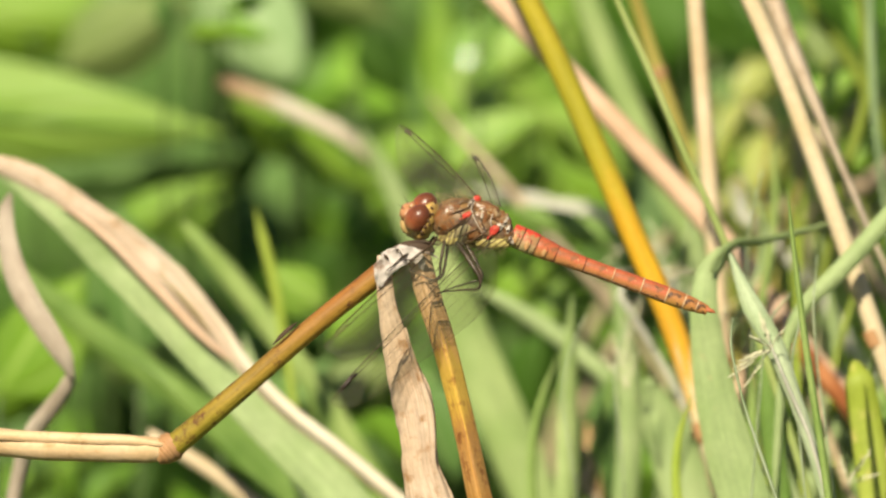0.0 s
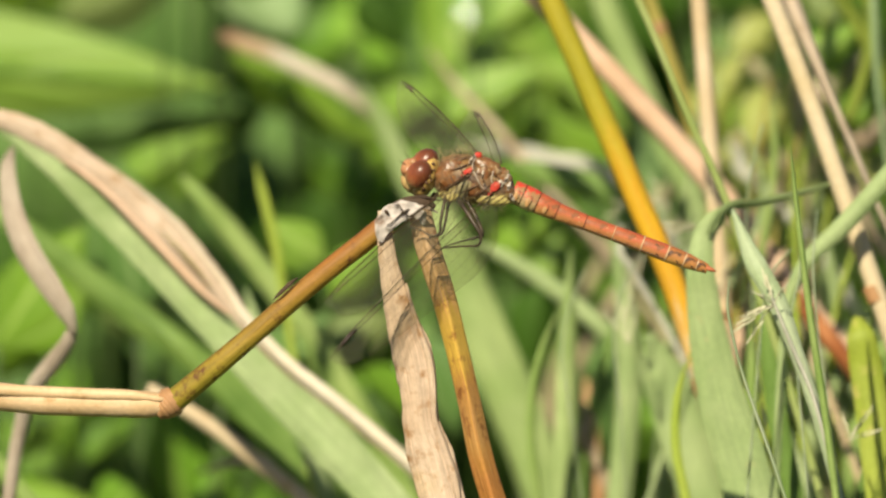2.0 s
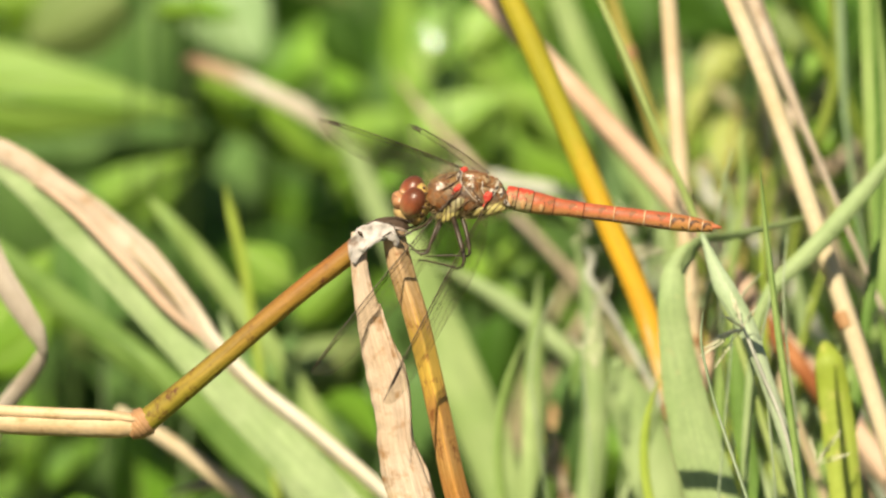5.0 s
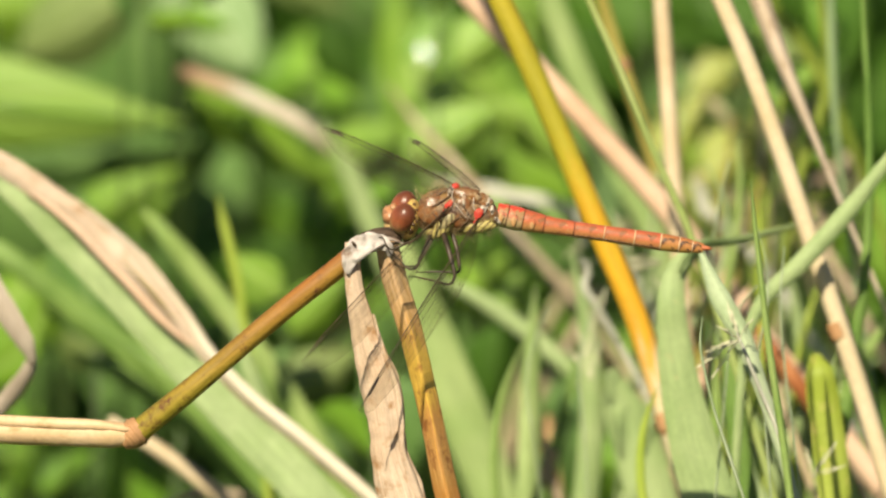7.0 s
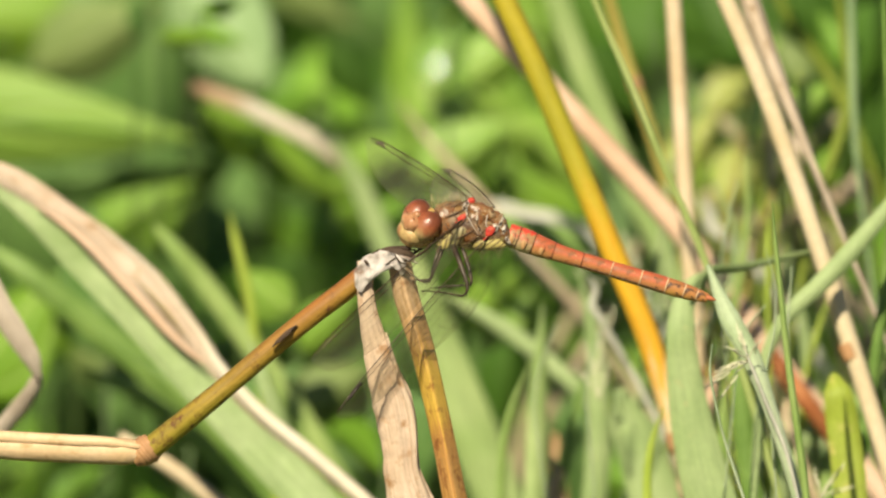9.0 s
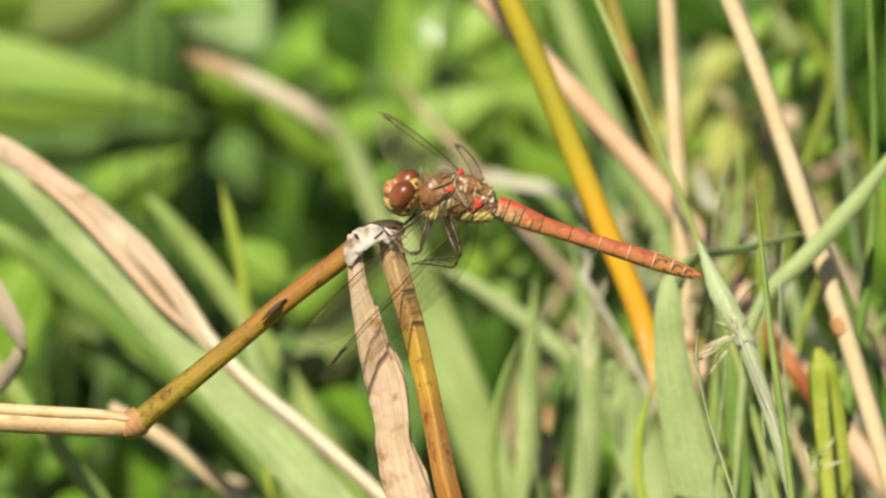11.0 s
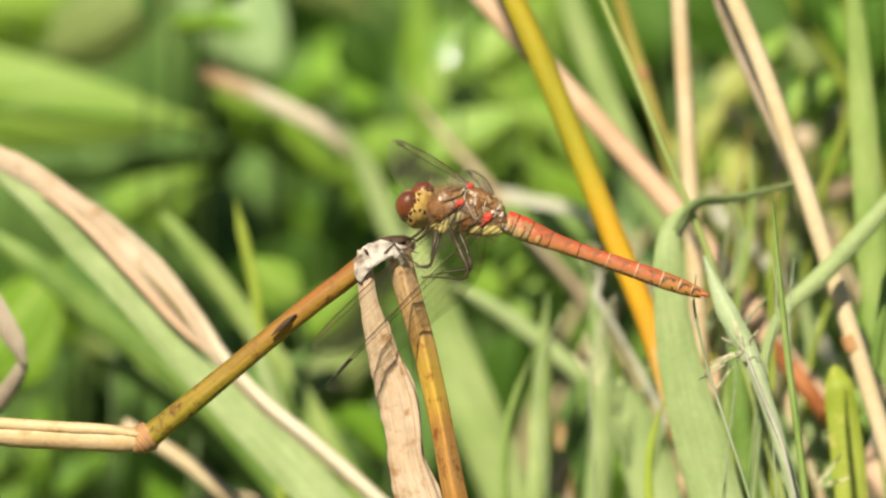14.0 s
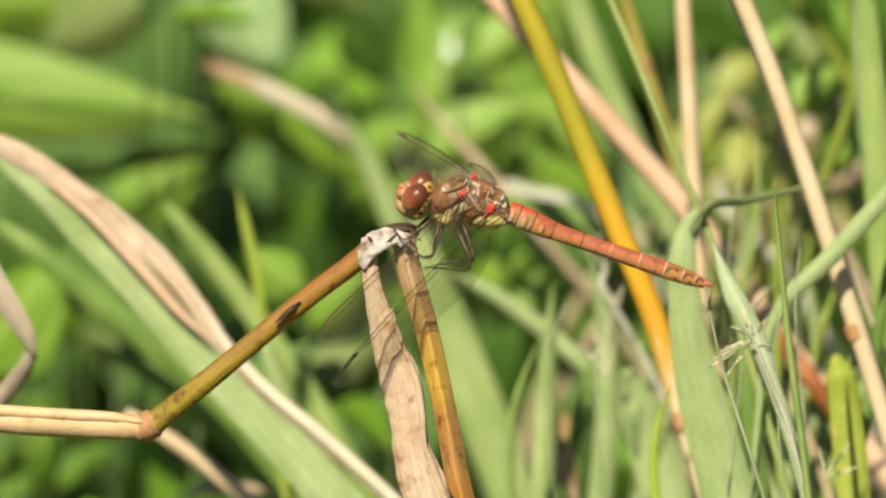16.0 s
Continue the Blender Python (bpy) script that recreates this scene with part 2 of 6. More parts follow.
REED_LEAF = blade_material("dry_reed_leaf", [(0.3, (0.504, 0.347, 0.23)), (0.6, (0.612, 0.459, 0.338)), (0.8, (0.576, 0.405, 0.225))], 24, 0.65, 0.1, spots=(0.37, 0.20, 0.09), vein_depth=0.65, spot_edge=(0.54, 0.68))
REED_STEM = blade_material("reed_stem_standing", [(0.3, (0.38, 0.18, 0.06)), (0.5, (0.50, 0.27, 0.09)), (0.68, (0.60, 0.38, 0.07))], 10, 0.55, 0.05, spots=(0.24, 0.09, 0.025), vein_depth=0.6, spot_edge=(0.56, 0.66),
                           along=[(0.0, (0.40, 0.17, 0.03)), (0.90, (0.42, 0.17, 0.03)), (0.925, (0.42, 0.16, 0.04)), (0.936, (0.46, 0.24, 0.10)), (0.946, (0.46, 0.20, 0.05)), (0.955, (0.60, 0.37, 0.05)), (0.966, (0.62, 0.42, 0.06)), (0.972, (0.50, 0.27, 0.08)), (0.980, (0.54, 0.33, 0.16)), (0.990, (0.58, 0.40, 0.25)), (1.0, (0.50, 0.34, 0.22))])
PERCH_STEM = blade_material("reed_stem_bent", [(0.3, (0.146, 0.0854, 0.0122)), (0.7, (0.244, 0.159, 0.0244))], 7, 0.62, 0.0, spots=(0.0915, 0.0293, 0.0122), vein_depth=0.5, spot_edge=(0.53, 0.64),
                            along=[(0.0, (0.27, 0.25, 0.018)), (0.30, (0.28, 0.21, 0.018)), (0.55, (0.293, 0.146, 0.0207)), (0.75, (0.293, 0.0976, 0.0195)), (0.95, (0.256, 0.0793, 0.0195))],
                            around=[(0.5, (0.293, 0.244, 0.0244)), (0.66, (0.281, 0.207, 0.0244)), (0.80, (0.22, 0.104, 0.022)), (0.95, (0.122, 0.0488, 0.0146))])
PERCH_STRAW = blade_material("reed_straw", [(0.3, (0.522, 0.342, 0.174)), (0.7, (0.63, 0.45, 0.277))], 6, 0.55, 0.05, spots=(0.45, 0.27, 0.123), vein_depth=0.25)
WHITE_SHEATH = blade_material("white_sheath", [(0.3, (0.42, 0.36, 0.32)), (0.7, (0.60, 0.53, 0.49))], 8, 0.6, 0.05, spots=(0.24, 0.16, 0.12), vein_depth=0.5, spot_edge=(0.54, 0.66))
DARK_TIP = blade_material("dark_stem_tip", [(0.3, (0.03, 0.018, 0.012)), (0.7, (0.10, 0.06, 0.035))], 9, 0.7, 0.0, vein_depth=0.6, spots=(0.20, 0.15, 0.11), spot_edge=(0.6, 0.66))
NODE_SKIN = blade_material("reed_node", [(0.3, (0.28, 0.13, 0.05)), (0.7, (0.44, 0.26, 0.13))], 5, 0.6, 0.0, spots=(0.10, 0.04, 0.016))
SHEATH_PALE = blade_material("pale_sheath", [(0.3, (0.332, 0.417, 0.22)), (0.7, (0.479, 0.533, 0.356))], 6, 0.5, 0.2, vein_depth=0.5)
BROAD_LEAF = leaf_material("broad_leaf", (0.0363, 0.106, 0.00784), (0.158, 0.314, 0.0246), (0.266, 0.392, 0.0784), 0.2, 0.5, 0.25)
BRIGHT_LEAF = leaf_material("bright_leaf", (0.144, 0.289, 0.0235), (0.255, 0.412, 0.0535), (0.393, 0.492, 0.139), 0.3, 0.4, 0.5)
OLIVE_LEAF = leaf_material("olive_leaf", (0.26, 0.303, 0.0505), (0.416, 0.442, 0.101), (0.494, 0.505, 0.177), 0.3)
POINTED_LEAF = leaf_material("pointed_leaf", (0.15, 0.277, 0.0255), (0.225, 0.358, 0.052), (0.324, 0.428, 0.116), 0.3, 0.5, 0.35)
LUSH_LEAF = leaf_material("lush_leaf", (0.0873, 0.197, 0.0116), (0.187, 0.323, 0.0255), (0.3, 0.416, 0.0924), 0.25, 0.5, 0.3)
SOFT_LEAF = leaf_material("soft_leaf", (0.0994, 0.156, 0.0391), (0.189, 0.248, 0.0704), (0.259, 0.313, 0.117), 0.2, 0.5, 0.3)
# Duller leaf green, with the shade put into its colour.
DULL_SHADE_LEAF = leaf_material("dull_shade_leaf", (0.0459, 0.112, 0.0225), (0.114, 0.206, 0.05), (0.176, 0.263, 0.0875), 0.12, 0.5, 0.2)
PALE_LEAF = leaf_material("pale_leaf", (0.196, 0.308, 0.119), (0.294, 0.42, 0.182), (0.364, 0.476, 0.238), 0.2)
GLOSSY_LEAF = leaf_material("glossy_leaf", (0.13, 0.26, 0.04), (0.22, 0.36, 0.07), (0.28, 0.40, 0.14), 0.2, 0.14, 0.9)
# Leaf green darkened in the colour to stand for shade in the hollows.
DEEP_SHADE_LEAF = leaf_material("deep_shade_leaf", (0.010, 0.032, 0.003), (0.06, 0.14, 0.012), (0.09, 0.16, 0.03), 0.2, 0.55, 0.2)
CLASPER_SKIN = skin_material("clasper", [(0.3, (0.34, 0.09, 0.035)), (0.7, (0.42, 0.14, 0.06))], 900, 0.5)
# Paler copy of the dark wing spot, sun glare put into its colour.
STIGMA_GLARE = skin_material("glare_wing_spot", [(0.3, (0.13, 0.12, 0.05)), (0.7, (0.18, 0.16, 0.08))], 500, 0.4)
STIGMA_GREY = skin_material("grey_wing_spot", [(0.3, (0.07, 0.055, 0.03)), (0.7, (0.13, 0.11, 0.07))], 500, 0.4)
SOIL = blade_material("soil_and_litter", [(0.3, (0.05, 0.05, 0.02)), (0.6, (0.09, 0.10, 0.035)), (0.8, (0.07, 0.13, 0.03))], 4, 0.95, 0.0)

EYE_SKIN = skin_material("eye", [(0.0, (0.38, 0.335, 0.138)), (0.2, (0.358, 0.228, 0.101)), (0.36, (0.291, 0.114, 0.0502)), (0.6, (0.224, 0.0604, 0.0251)), (0.8, (0.134, 0.0376, 0.0163)), (1.0, (0.0783, 0.0255, 0.0126))], 700, 0.33, (2, -0.0020, 0.0022), spec=0.4)
FACE_SKIN = skin_material("face", [(0.3, (0.381, 0.246, 0.101)), (0.7, (0.47, 0.325, 0.134))], 900, 0.35, spots=(0.336, 0.157, 0.0672), spot_scale=600, spot_edge=(0.5, 0.65))
FRONS_SKIN = skin_material("frons", [(0.3, (0.30, 0.13, 0.06)), (0.7, (0.40, 0.21, 0.10))], 900, 0.3, spots=(0.46, 0.31, 0.17), spot_scale=700, spot_edge=(0.55, 0.68))
OCCIPUT_SKIN = skin_material("occiput", [(0.3, (0.34, 0.20, 0.06)), (0.7, (0.50, 0.34, 0.10))], 1100, 0.5, spots=(0.04, 0.018, 0.010), spot_scale=900, spot_edge=(0.57, 0.62))
THORAX_SKIN = skin_material("thorax", [(0.0, (0.4, 0.329, 0.101)), (0.24, (0.32, 0.244, 0.0784)), (0.42, (0.14, 0.0657, 0.0246)), (0.7, (0.16, 0.07, 0.0246)), (1.0, (0.2, 0.111, 0.0392))], 650, 0.5,
                            (2, -0.0032, 0.0030), spots=(0.06, 0.0254, 0.0157), spot_scale=1100, spot_edge=(0.52, 0.62), seams=(760, (0.03, 0.0159, 0.0112), (0.38, 0.297, 0.19)))
PLATE_BROWN = skin_material("brown_plate", [(0.3, (0.12, 0.041, 0.0149)), (0.7, (0.22, 0.095, 0.0299))], 600, 0.3, spots=(0.3, 0.205, 0.115), spot_scale=1000, spot_edge=(0.57, 0.64), seams=(600, (0.03, 0.0162, 0.0115), (0.3, 0.216, 0.127)))
PLATE_YELLOW = skin_material("yellow_plate", [(0.3, (0.36, 0.29, 0.085)), (0.7, (0.48, 0.40, 0.14))], 600, 0.5, bands=((3600, 0, -4200), 4.5, (0.10, 0.06, 0.022)))
PLATE_OLIVE = skin_material("olive_plate", [(0.3, (0.20, 0.16, 0.07)), (0.7, (0.32, 0.27, 0.14))], 700, 0.45, bands=((3000, 0, -3600), 7.0, (0.06, 0.04, 0.02)))
TAN_PLATE = skin_material("tan_plate", [(0.3, (0.34, 0.22, 0.09)), (0.7, (0.46, 0.32, 0.15))], 800, 0.4, spots=(0.12, 0.06, 0.03), spot_scale=1200, spot_edge=(0.56, 0.62))
PLATE_GREY = skin_material("grey_plate", [(0.3, (0.30, 0.24, 0.18)), (0.7, (0.46, 0.40, 0.34))], 900, 0.35, spots=(0.05, 0.03, 0.02), spot_scale=900)
RED_SPOT = skin_material("red_spot", [(0.3, (0.38, 0.016, 0.012)), (0.7, (0.50, 0.05, 0.03))], 900, 0.6, spots=(0.34, 0.10, 0.05), spot_scale=2600, spot_edge=(0.58, 0.66))
SEGMENT_RED = skin_material("abdomen_red", [(0.0, (0.362, 0.202, 0.0693)), (0.30, (0.382, 0.158, 0.0578)), (0.6, (0.392, 0.099, 0.0393)), (1.0, (0.332, 0.0731, 0.0324))], 500, 0.5, (2, -0.0012, 0.0012),
                            spots=(0.20, 0.075, 0.03), spot_scale=620, spot_edge=(0.58, 0.70))
SEGMENT_BASE = skin_material("abdomen_base", [(0.0, (0.323, 0.268, 0.123)), (0.45, (0.341, 0.207, 0.109)), (0.68, (0.448, 0.061, 0.03)), (1.0, (0.466, 0.0427, 0.0246))], 500, 0.5, (2, -0.0014, 0.0014),
                            spots=(0.276, 0.147, 0.0644), spot_scale=800, spot_edge=(0.50, 0.62))
SEGMENT_END = skin_material("abdomen_end", [(0.0, (0.403, 0.246, 0.056)), (0.4, (0.381, 0.168, 0.0504)), (1.0, (0.28, 0.0952, 0.0336))], 500, 0.5, (2, -0.0012, 0.0012),
                            spots=(0.07, 0.03, 0.015), spot_scale=480, spot_edge=(0.60, 0.66))
SEAM_RUST = skin_material("rust_ring", [(0.3, (0.09, 0.025, 0.014)), (0.7, (0.17, 0.06, 0.03))], 900, 0.5)
RING_PALE = skin_material("pale_ring", [(0.3, (0.44, 0.28, 0.15)), (0.7, (0.56, 0.40, 0.25))], 900, 0.5)
RING_DARK = skin_material("dark_ring", [(0.3, (0.05, 0.02, 0.01)), (0.7, (0.10, 0.05, 0.02))], 900, 0.4)
LEG_SKIN = skin_material("leg", [(0.3, (0.02, 0.013, 0.009)), (0.7, (0.075, 0.05, 0.03))], 900, 0.4)
LEG_PALE = skin_material("leg_pale", [(0.3, (0.16, 0.10, 0.05)), (0.7, (0.30, 0.20, 0.10))], 900, 0.35)
VEIN_SKIN = skin_material("wing_vein", [(0.3, (0.03, 0.018, 0.01)), (0.7, (0.07, 0.04, 0.02))], 500, 0.4)
STIGMA_SKIN = skin_material("wing_spot", [(0.3, (0.012, 0.007, 0.005)), (0.7, (0.03, 0.014, 0.01))], 500, 0.45)
HAIR_SKIN = skin_material("fine_hair", [(0.3, (0.34, 0.25, 0.12)), (0.7, (0.45, 0.34, 0.18))], 500, 0.6)


def membrane_material():
    m, nt, nodes, links = tree_of("wing_membrane")
    co = nodes.new("ShaderNodeTexCoord")
    n = noise_node(nodes, links, co.outputs["Object"], 900.0, 2.0)
    clear = nodes.new("ShaderNodeBsdfTransparent")
    clear.inputs[0].default_value = (0.90, 0.89, 0.85, 1)
    gloss = nodes.new("ShaderNodeBsdfPrincipled")
    gloss.inputs["Base Color"].default_value = (0.46, 0.44, 0.30, 1)
    gloss.inputs["Roughness"].default_value = 0.25
    x = nodes.new("ShaderNodeMixShader")
    links.new(maths(nodes, links, "MULTIPLY_ADD", n, 0.08, 0.06), x.inputs[0])
    links.new(clear.outputs[0], x.inputs[1])
    links.new(gloss.outputs[0], x.inputs[2])
    out = nodes.new("ShaderNodeOutputMaterial")
    links.new(x.outputs[0], out.inputs[0])
    return m


MEMBRANE = membrane_material()


# ---- building helpers ----
def S(x, y, w=0.0):
    """A place on the board, in metres of the board's own space (x right, y away, z up)."""
    k = (REACH + w) / REACH * SQUARE / 1000
    return Vector(((x - 784) * k, w / 1000, (441 - y) * k))


def ground_under(p, side=0.0, away=0.0):
    """The spot on the ground below a place of the board's space, in that space."""
    q = BOARD @ p
    return BOARD.inverted() @ Vector((q.x + side, q.y + away, -0.004))


def smooth_line(pts, per=6):
    """A curve through the places that does not overshoot where they are unevenly spaced, with the parameter of each of its points."""
    n = len(pts)
    d = [max((pts[i + 1] - pts[i]).length, 1e-9) for i in range(n - 1)]
    u = [(pts[i + 1] - pts[i]) / d[i] for i in range(n - 1)]
    way = [u[0]] + [(u[i - 1] * d[i] + u[i] * d[i - 1]) / (d[i] + d[i - 1]) for i in range(1, n - 1)] + [u[-1]]
    out = []
    for i in range(n - 1):
        for j in range(per):
            t = j / per
            out.append((i + t, pts[i] * (2 * t ** 3 - 3 * t * t + 1) + way[i] * (d[i] * (t ** 3 - 2 * t * t + t))
                        + pts[i + 1] * (3 * t * t - 2 * t ** 3) + way[i + 1] * (d[i] * (t ** 3 - t * t))))
    out.append((n - 1.0, pts[-1].copy()))
    return out


def strip_mesh(name, pts, widths, fold=0.25, thick=0.00025, turn=0.0, twist=0.0, round_=False, per=6, wave=0.0, ragged=0.0, seed=0, ridges=0.0):
    """A blade (folded strip with real thickness) or, with round_, a stem, along a curve. widths in metres at each given place."""
    rng = random.Random(seed)
    line = smooth_line(pts, per)
    rings, uvs = [], []
    dist = 0.0
    prev = None
    m = len(line)
    for i, (s, p) in enumerate(line):
        a, b = line[max(i - 1, 0)][1], line[min(i + 1, m - 1)][1]
        tang = (b - a).normalized()
        if prev is not None:
            dist += (p - prev).length
        prev = p
        k = min(int(s), len(widths) - 2)
        f = s - k
        wd = widths[k] * (1 - f) + widths[k + 1] * f
        wd *= 1 + ragged * (rng.random() - 0.5)
        across = tang.cross(Vector((0, 1, 0)))
        if across.length < 1e-4:
            across = Vector((1, 0, 0))
        across.normalize()
        ang = radians(turn + twist * i / (m - 1)) + wave * math.sin(i * 0.9 + seed)
        across = Matrix.Rotation(ang, 3, tang) @ across
        up = across.cross(tang).normalized()
        ring = []
        if round_:
            for j in range(10):
                q = 2 * math.pi * j / 10
                ring.append((p + across * (math.cos(q) * wd / 2) + up * (math.sin(q) * wd / 2), (j / 10, dist * 100)))
        else:
            prof = [k / 6 for k in range(-6, 7)] if ridges else [-1.0, -0.55, 0.0, 0.55, 1.0]
            lift = [abs(h) ** 1.3 * fold * wd / 2 + (ridges * wd * ((-1) ** q) * (0.5 + 0.5 * math.sin(q * 1.7 + i * 0.05 + seed)) if ridges else 0) for q, h in enumerate(prof)]
            for h, up_by in zip(prof, lift):
                ring.append((p + across * (h * wd / 2) + up * up_by, (h / 2 + 0.5, dist * 100)))
            for h, up_by in zip(reversed(prof), reversed(lift)):
                body = thick * (1 - 0.75 * abs(h)) * (1.6 if h == 0 and not ridges else 1.0)
                ring.append((p + across * (h * wd / 2 * 0.985) + up * (up_by - body), (h / 2 + 0.5, dist * 100)))
        rings.append([r[0] for r in ring])
        uvs.append([r[1] for r in ring])
    n = len(rings[0])
    base = pts[0].copy()
    verts = [v - base for ring in rings for v in ring]
    faces, fuv = [], []
    for i in range(m - 1):
        for j in range(n):
            k = (j + 1) % n
            faces.append((i * n + j, i * n + k, (i + 1) * n + k, (i + 1) * n + j))
            uk = uvs[i][k][0] if not (round_ and k == 0) else 1.0
            fuv += [uvs[i][j], (uk, uvs[i][k][1]), (uk, uvs[i + 1][k][1]), uvs[i + 1][j]]
    for i in (0, m - 1):
        f = tuple(i * n + j for j in range(n))
        faces.append(f if i else tuple(reversed(f)))
        fuv += [uvs[i][j] for j in (range(n) if i else reversed(range(n)))]
    me = bpy.data.meshes.new(name)
    me.from_pydata(verts, [], faces)
    layer = me.uv_layers.new(name="UVMap")
    layer.data.foreach_set("uv", [c for uv in fuv for c in uv])
    total = max(dist, 1e-6) * 100
    along = me.uv_layers.new(name="Along")
    along.data.foreach_set("uv", [c for uv in fuv for c in (uv[1] / total, 0.0)])
    me.polygons.foreach_set("use_smooth", [True] * len(faces))
    me.update()
    return me, base


PART_NAME = {"grass_shoot": "blade", "dry_stalk": "stem", "dead_leaf": "leaf_blade", "withered_leaf": "leaf_blade", "yellow_stalk": "stem"}


def blade(name, pts, widths, material, label, category="grass", group="", rooted=True, parent=None, side=0.0, away=0.0, rib=None, **kw):
    """A blade or stem. pts: board places, root end first; widths in board squares; rooted: it goes on down to the ground.
    With a parent it is a part of that thing; else a thing with the blade, and its midrib, as parts."""
    ps = [S(*p) for p in pts]
    ws = [w * SQUARE / 1000 for w in widths]
    while len(ws) < len(ps):
        ws.append(ws[-1])
    if rooted:
        g = ground_under(ps[0], side, away)
        run = (ps[0] - ps[1]).normalized()
        knee = ps[0] + run * (g - ps[0]).length * 0.4 * max(0.08, -run.z) ** 1.5
        low = [g * (1 - q) ** 2 + knee * (2 * q * (1 - q)) + ps[0] * q * q for q in (0.0, 0.35, 0.6, 0.8, 0.92)]
        ps, ws = low + ps, [ws[0] * 0.9, ws[0], ws[0], ws[0], ws[0]] + ws
    owner = parent or thing(name, ps[0], label, category, group)
    piece = name if parent else PART_NAME[name]
    me, base = strip_mesh(piece, ps, ws, **kw)
    me.materials.append(material)
    ob = new(piece, me)
    ob.parent = owner
    ob.matrix_basis = Matrix.Translation(base - ORIGIN[owner.name])
    if parent and label:
        ob["label"] = label
    if name == "grass_shoot" and not rib and max(ws) >= 14 * SQUARE / 1000 and not kw.get("round_"):
        rib = material
    if rib:
        kw2 = dict(kw, round_=True, wave=0.0, ragged=0.0)
        me, base = strip_mesh("midrib", [p - Vector((0, 0.00012, 0)) for p in ps], [max(w * 0.05, 0.00012) for w in ws], **kw2)
        me.materials.append(rib)
        ob = new("midrib", me)
        ob.parent = owner
        ob.matrix_basis = Matrix.Translation(base - ORIGIN[owner.name])
    return owner


ORIGIN = {}


def thing(name, at, label, category, group="", kind=""):
    """An empty at a place of the board that carries the parts of a thing."""
    ob = new(name)
    ob.empty_display_size = 0.003
    ob.matrix_world = BOARD @ Matrix.Translation(at)
    ORIGIN[ob.name] = at.copy()
    return tagged(ob, label, category, group, kind)


def part(name, bm, material, parent, label="", smooth=True):
    """Link a bmesh as one mesh under a thing or part."""
    me = bpy.data.meshes.new(name)
    bm.to_mesh(me)
    bm.free()
    me.materials.append(material)
    if smooth:
        me.polygons.foreach_set("use_smooth", [True] * len(me.polygons))
    ob = new(name, me)
    ob.parent = parent
    if label:
        ob["label"] = label
    return ob


def ball(bm, c, r, rot=None, seg=20, rings=14, lumps=0.0):
    m = Matrix.Translation(c) @ (rot or Matrix.Identity(4)) @ Matrix.Diagonal((*r, 1))
    made = bmesh.ops.create_uvsphere(bm, u_segments=seg, v_segments=rings, radius=1.0, matrix=m)
    if lumps:
        c = Vector(c)
        for v in made["verts"]:
            v.co = c + (v.co - c) * (1 + lumps * noise.noise(v.co * 1600 + Vector((r[0] * 9e3, r[2] * 7e3, 0))))
    return bm


def tube(bm, pts, radii, sides=7, per=3):
    """A tapered tube along a curve, closed at both ends."""
    line = smooth_line(pts, per)
    rings = []
    for i, (s, p) in enumerate(line):
        a, b = line[max(i - 1, 0)][1], line[min(i + 1, len(line) - 1)][1]
        tang = (b - a).normalized()
        across = tang.cross(Vector((0, 1, 0)))
        if across.length < 1e-4:
            across = Vector((1, 0, 0))
        across.normalize()
        up = across.cross(tang)
        k = min(int(s), len(radii) - 2)
        r = radii[k] * (1 - s + k) + radii[k + 1] * (s - k)
        rings.append([bm.verts.new(p + (across * math.cos(2 * math.pi * j / sides) + up * math.sin(2 * math.pi * j / sides)) * r) for j in range(sides)])
    for r0, r1 in zip(rings, rings[1:]):
        for j in range(sides):
            bm.faces.new((r0[j], r0[(j + 1) % sides], r1[(j + 1) % sides], r1[j]))
    bm.faces.new(list(reversed(rings[0])))
    bm.faces.new(rings[-1])
    return bm


def loft(bm, rings, sides=18):
    """A body of oval rings: centre, half height, half depth, and the direction of its height in the x-z plane (degrees from up)."""
    made = []
    for c, hh, hd, lean in rings:
        up = Vector((math.sin(radians(lean)), 0, math.cos(radians(lean))))
        made.append([bm.verts.new(c + up * (math.cos(2 * math.pi * j / sides) * hh) + Vector((0, math.sin(2 * math.pi * j / sides) * hd, 0))) for j in range(sides)])
    for r0, r1 in zip(made, made[1:]):
        for j in range(sides):
            bm.faces.new((r0[j], r1[j], r1[(j + 1) % sides], r0[(j + 1) % sides]))
    bm.faces.new(made[0])
    bm.faces.new(list(reversed(made[-1])))
    bmesh.ops.recalc_face_normals(bm, faces=bm.faces[:])
    return bm


# ---- ground ----
def make_ground():
    bm = bmesh.new()
    n = 44
    edges = [math.copysign(abs(i / n) ** 5 * 400 + abs(i / n) * 1.2, i) for i in range(-n, n + 1)]
    grid = [[bm.verts.new((x, y, 0.012 * noise.noise(Vector((x * 3, y * 3, 0))) * (1 if abs(x) < 3 and abs(y) < 3 else 0))) for x in edges] for y in edges]
    for r0, r1 in zip(grid, grid[1:]):
        for j in range(len(r0) - 1):
            bm.faces.new((r0[j], r0[j + 1], r1[j + 1], r1[j]))
    me = bpy.data.meshes.new("ground")
    bm.to_mesh(me)
    bm.free()
    me.materials.append(SOIL)
    ob = new("ground", me)
    tagged(ob, "dark damp soil with litter and low green growth", "ground", "", "structure")


make_ground()


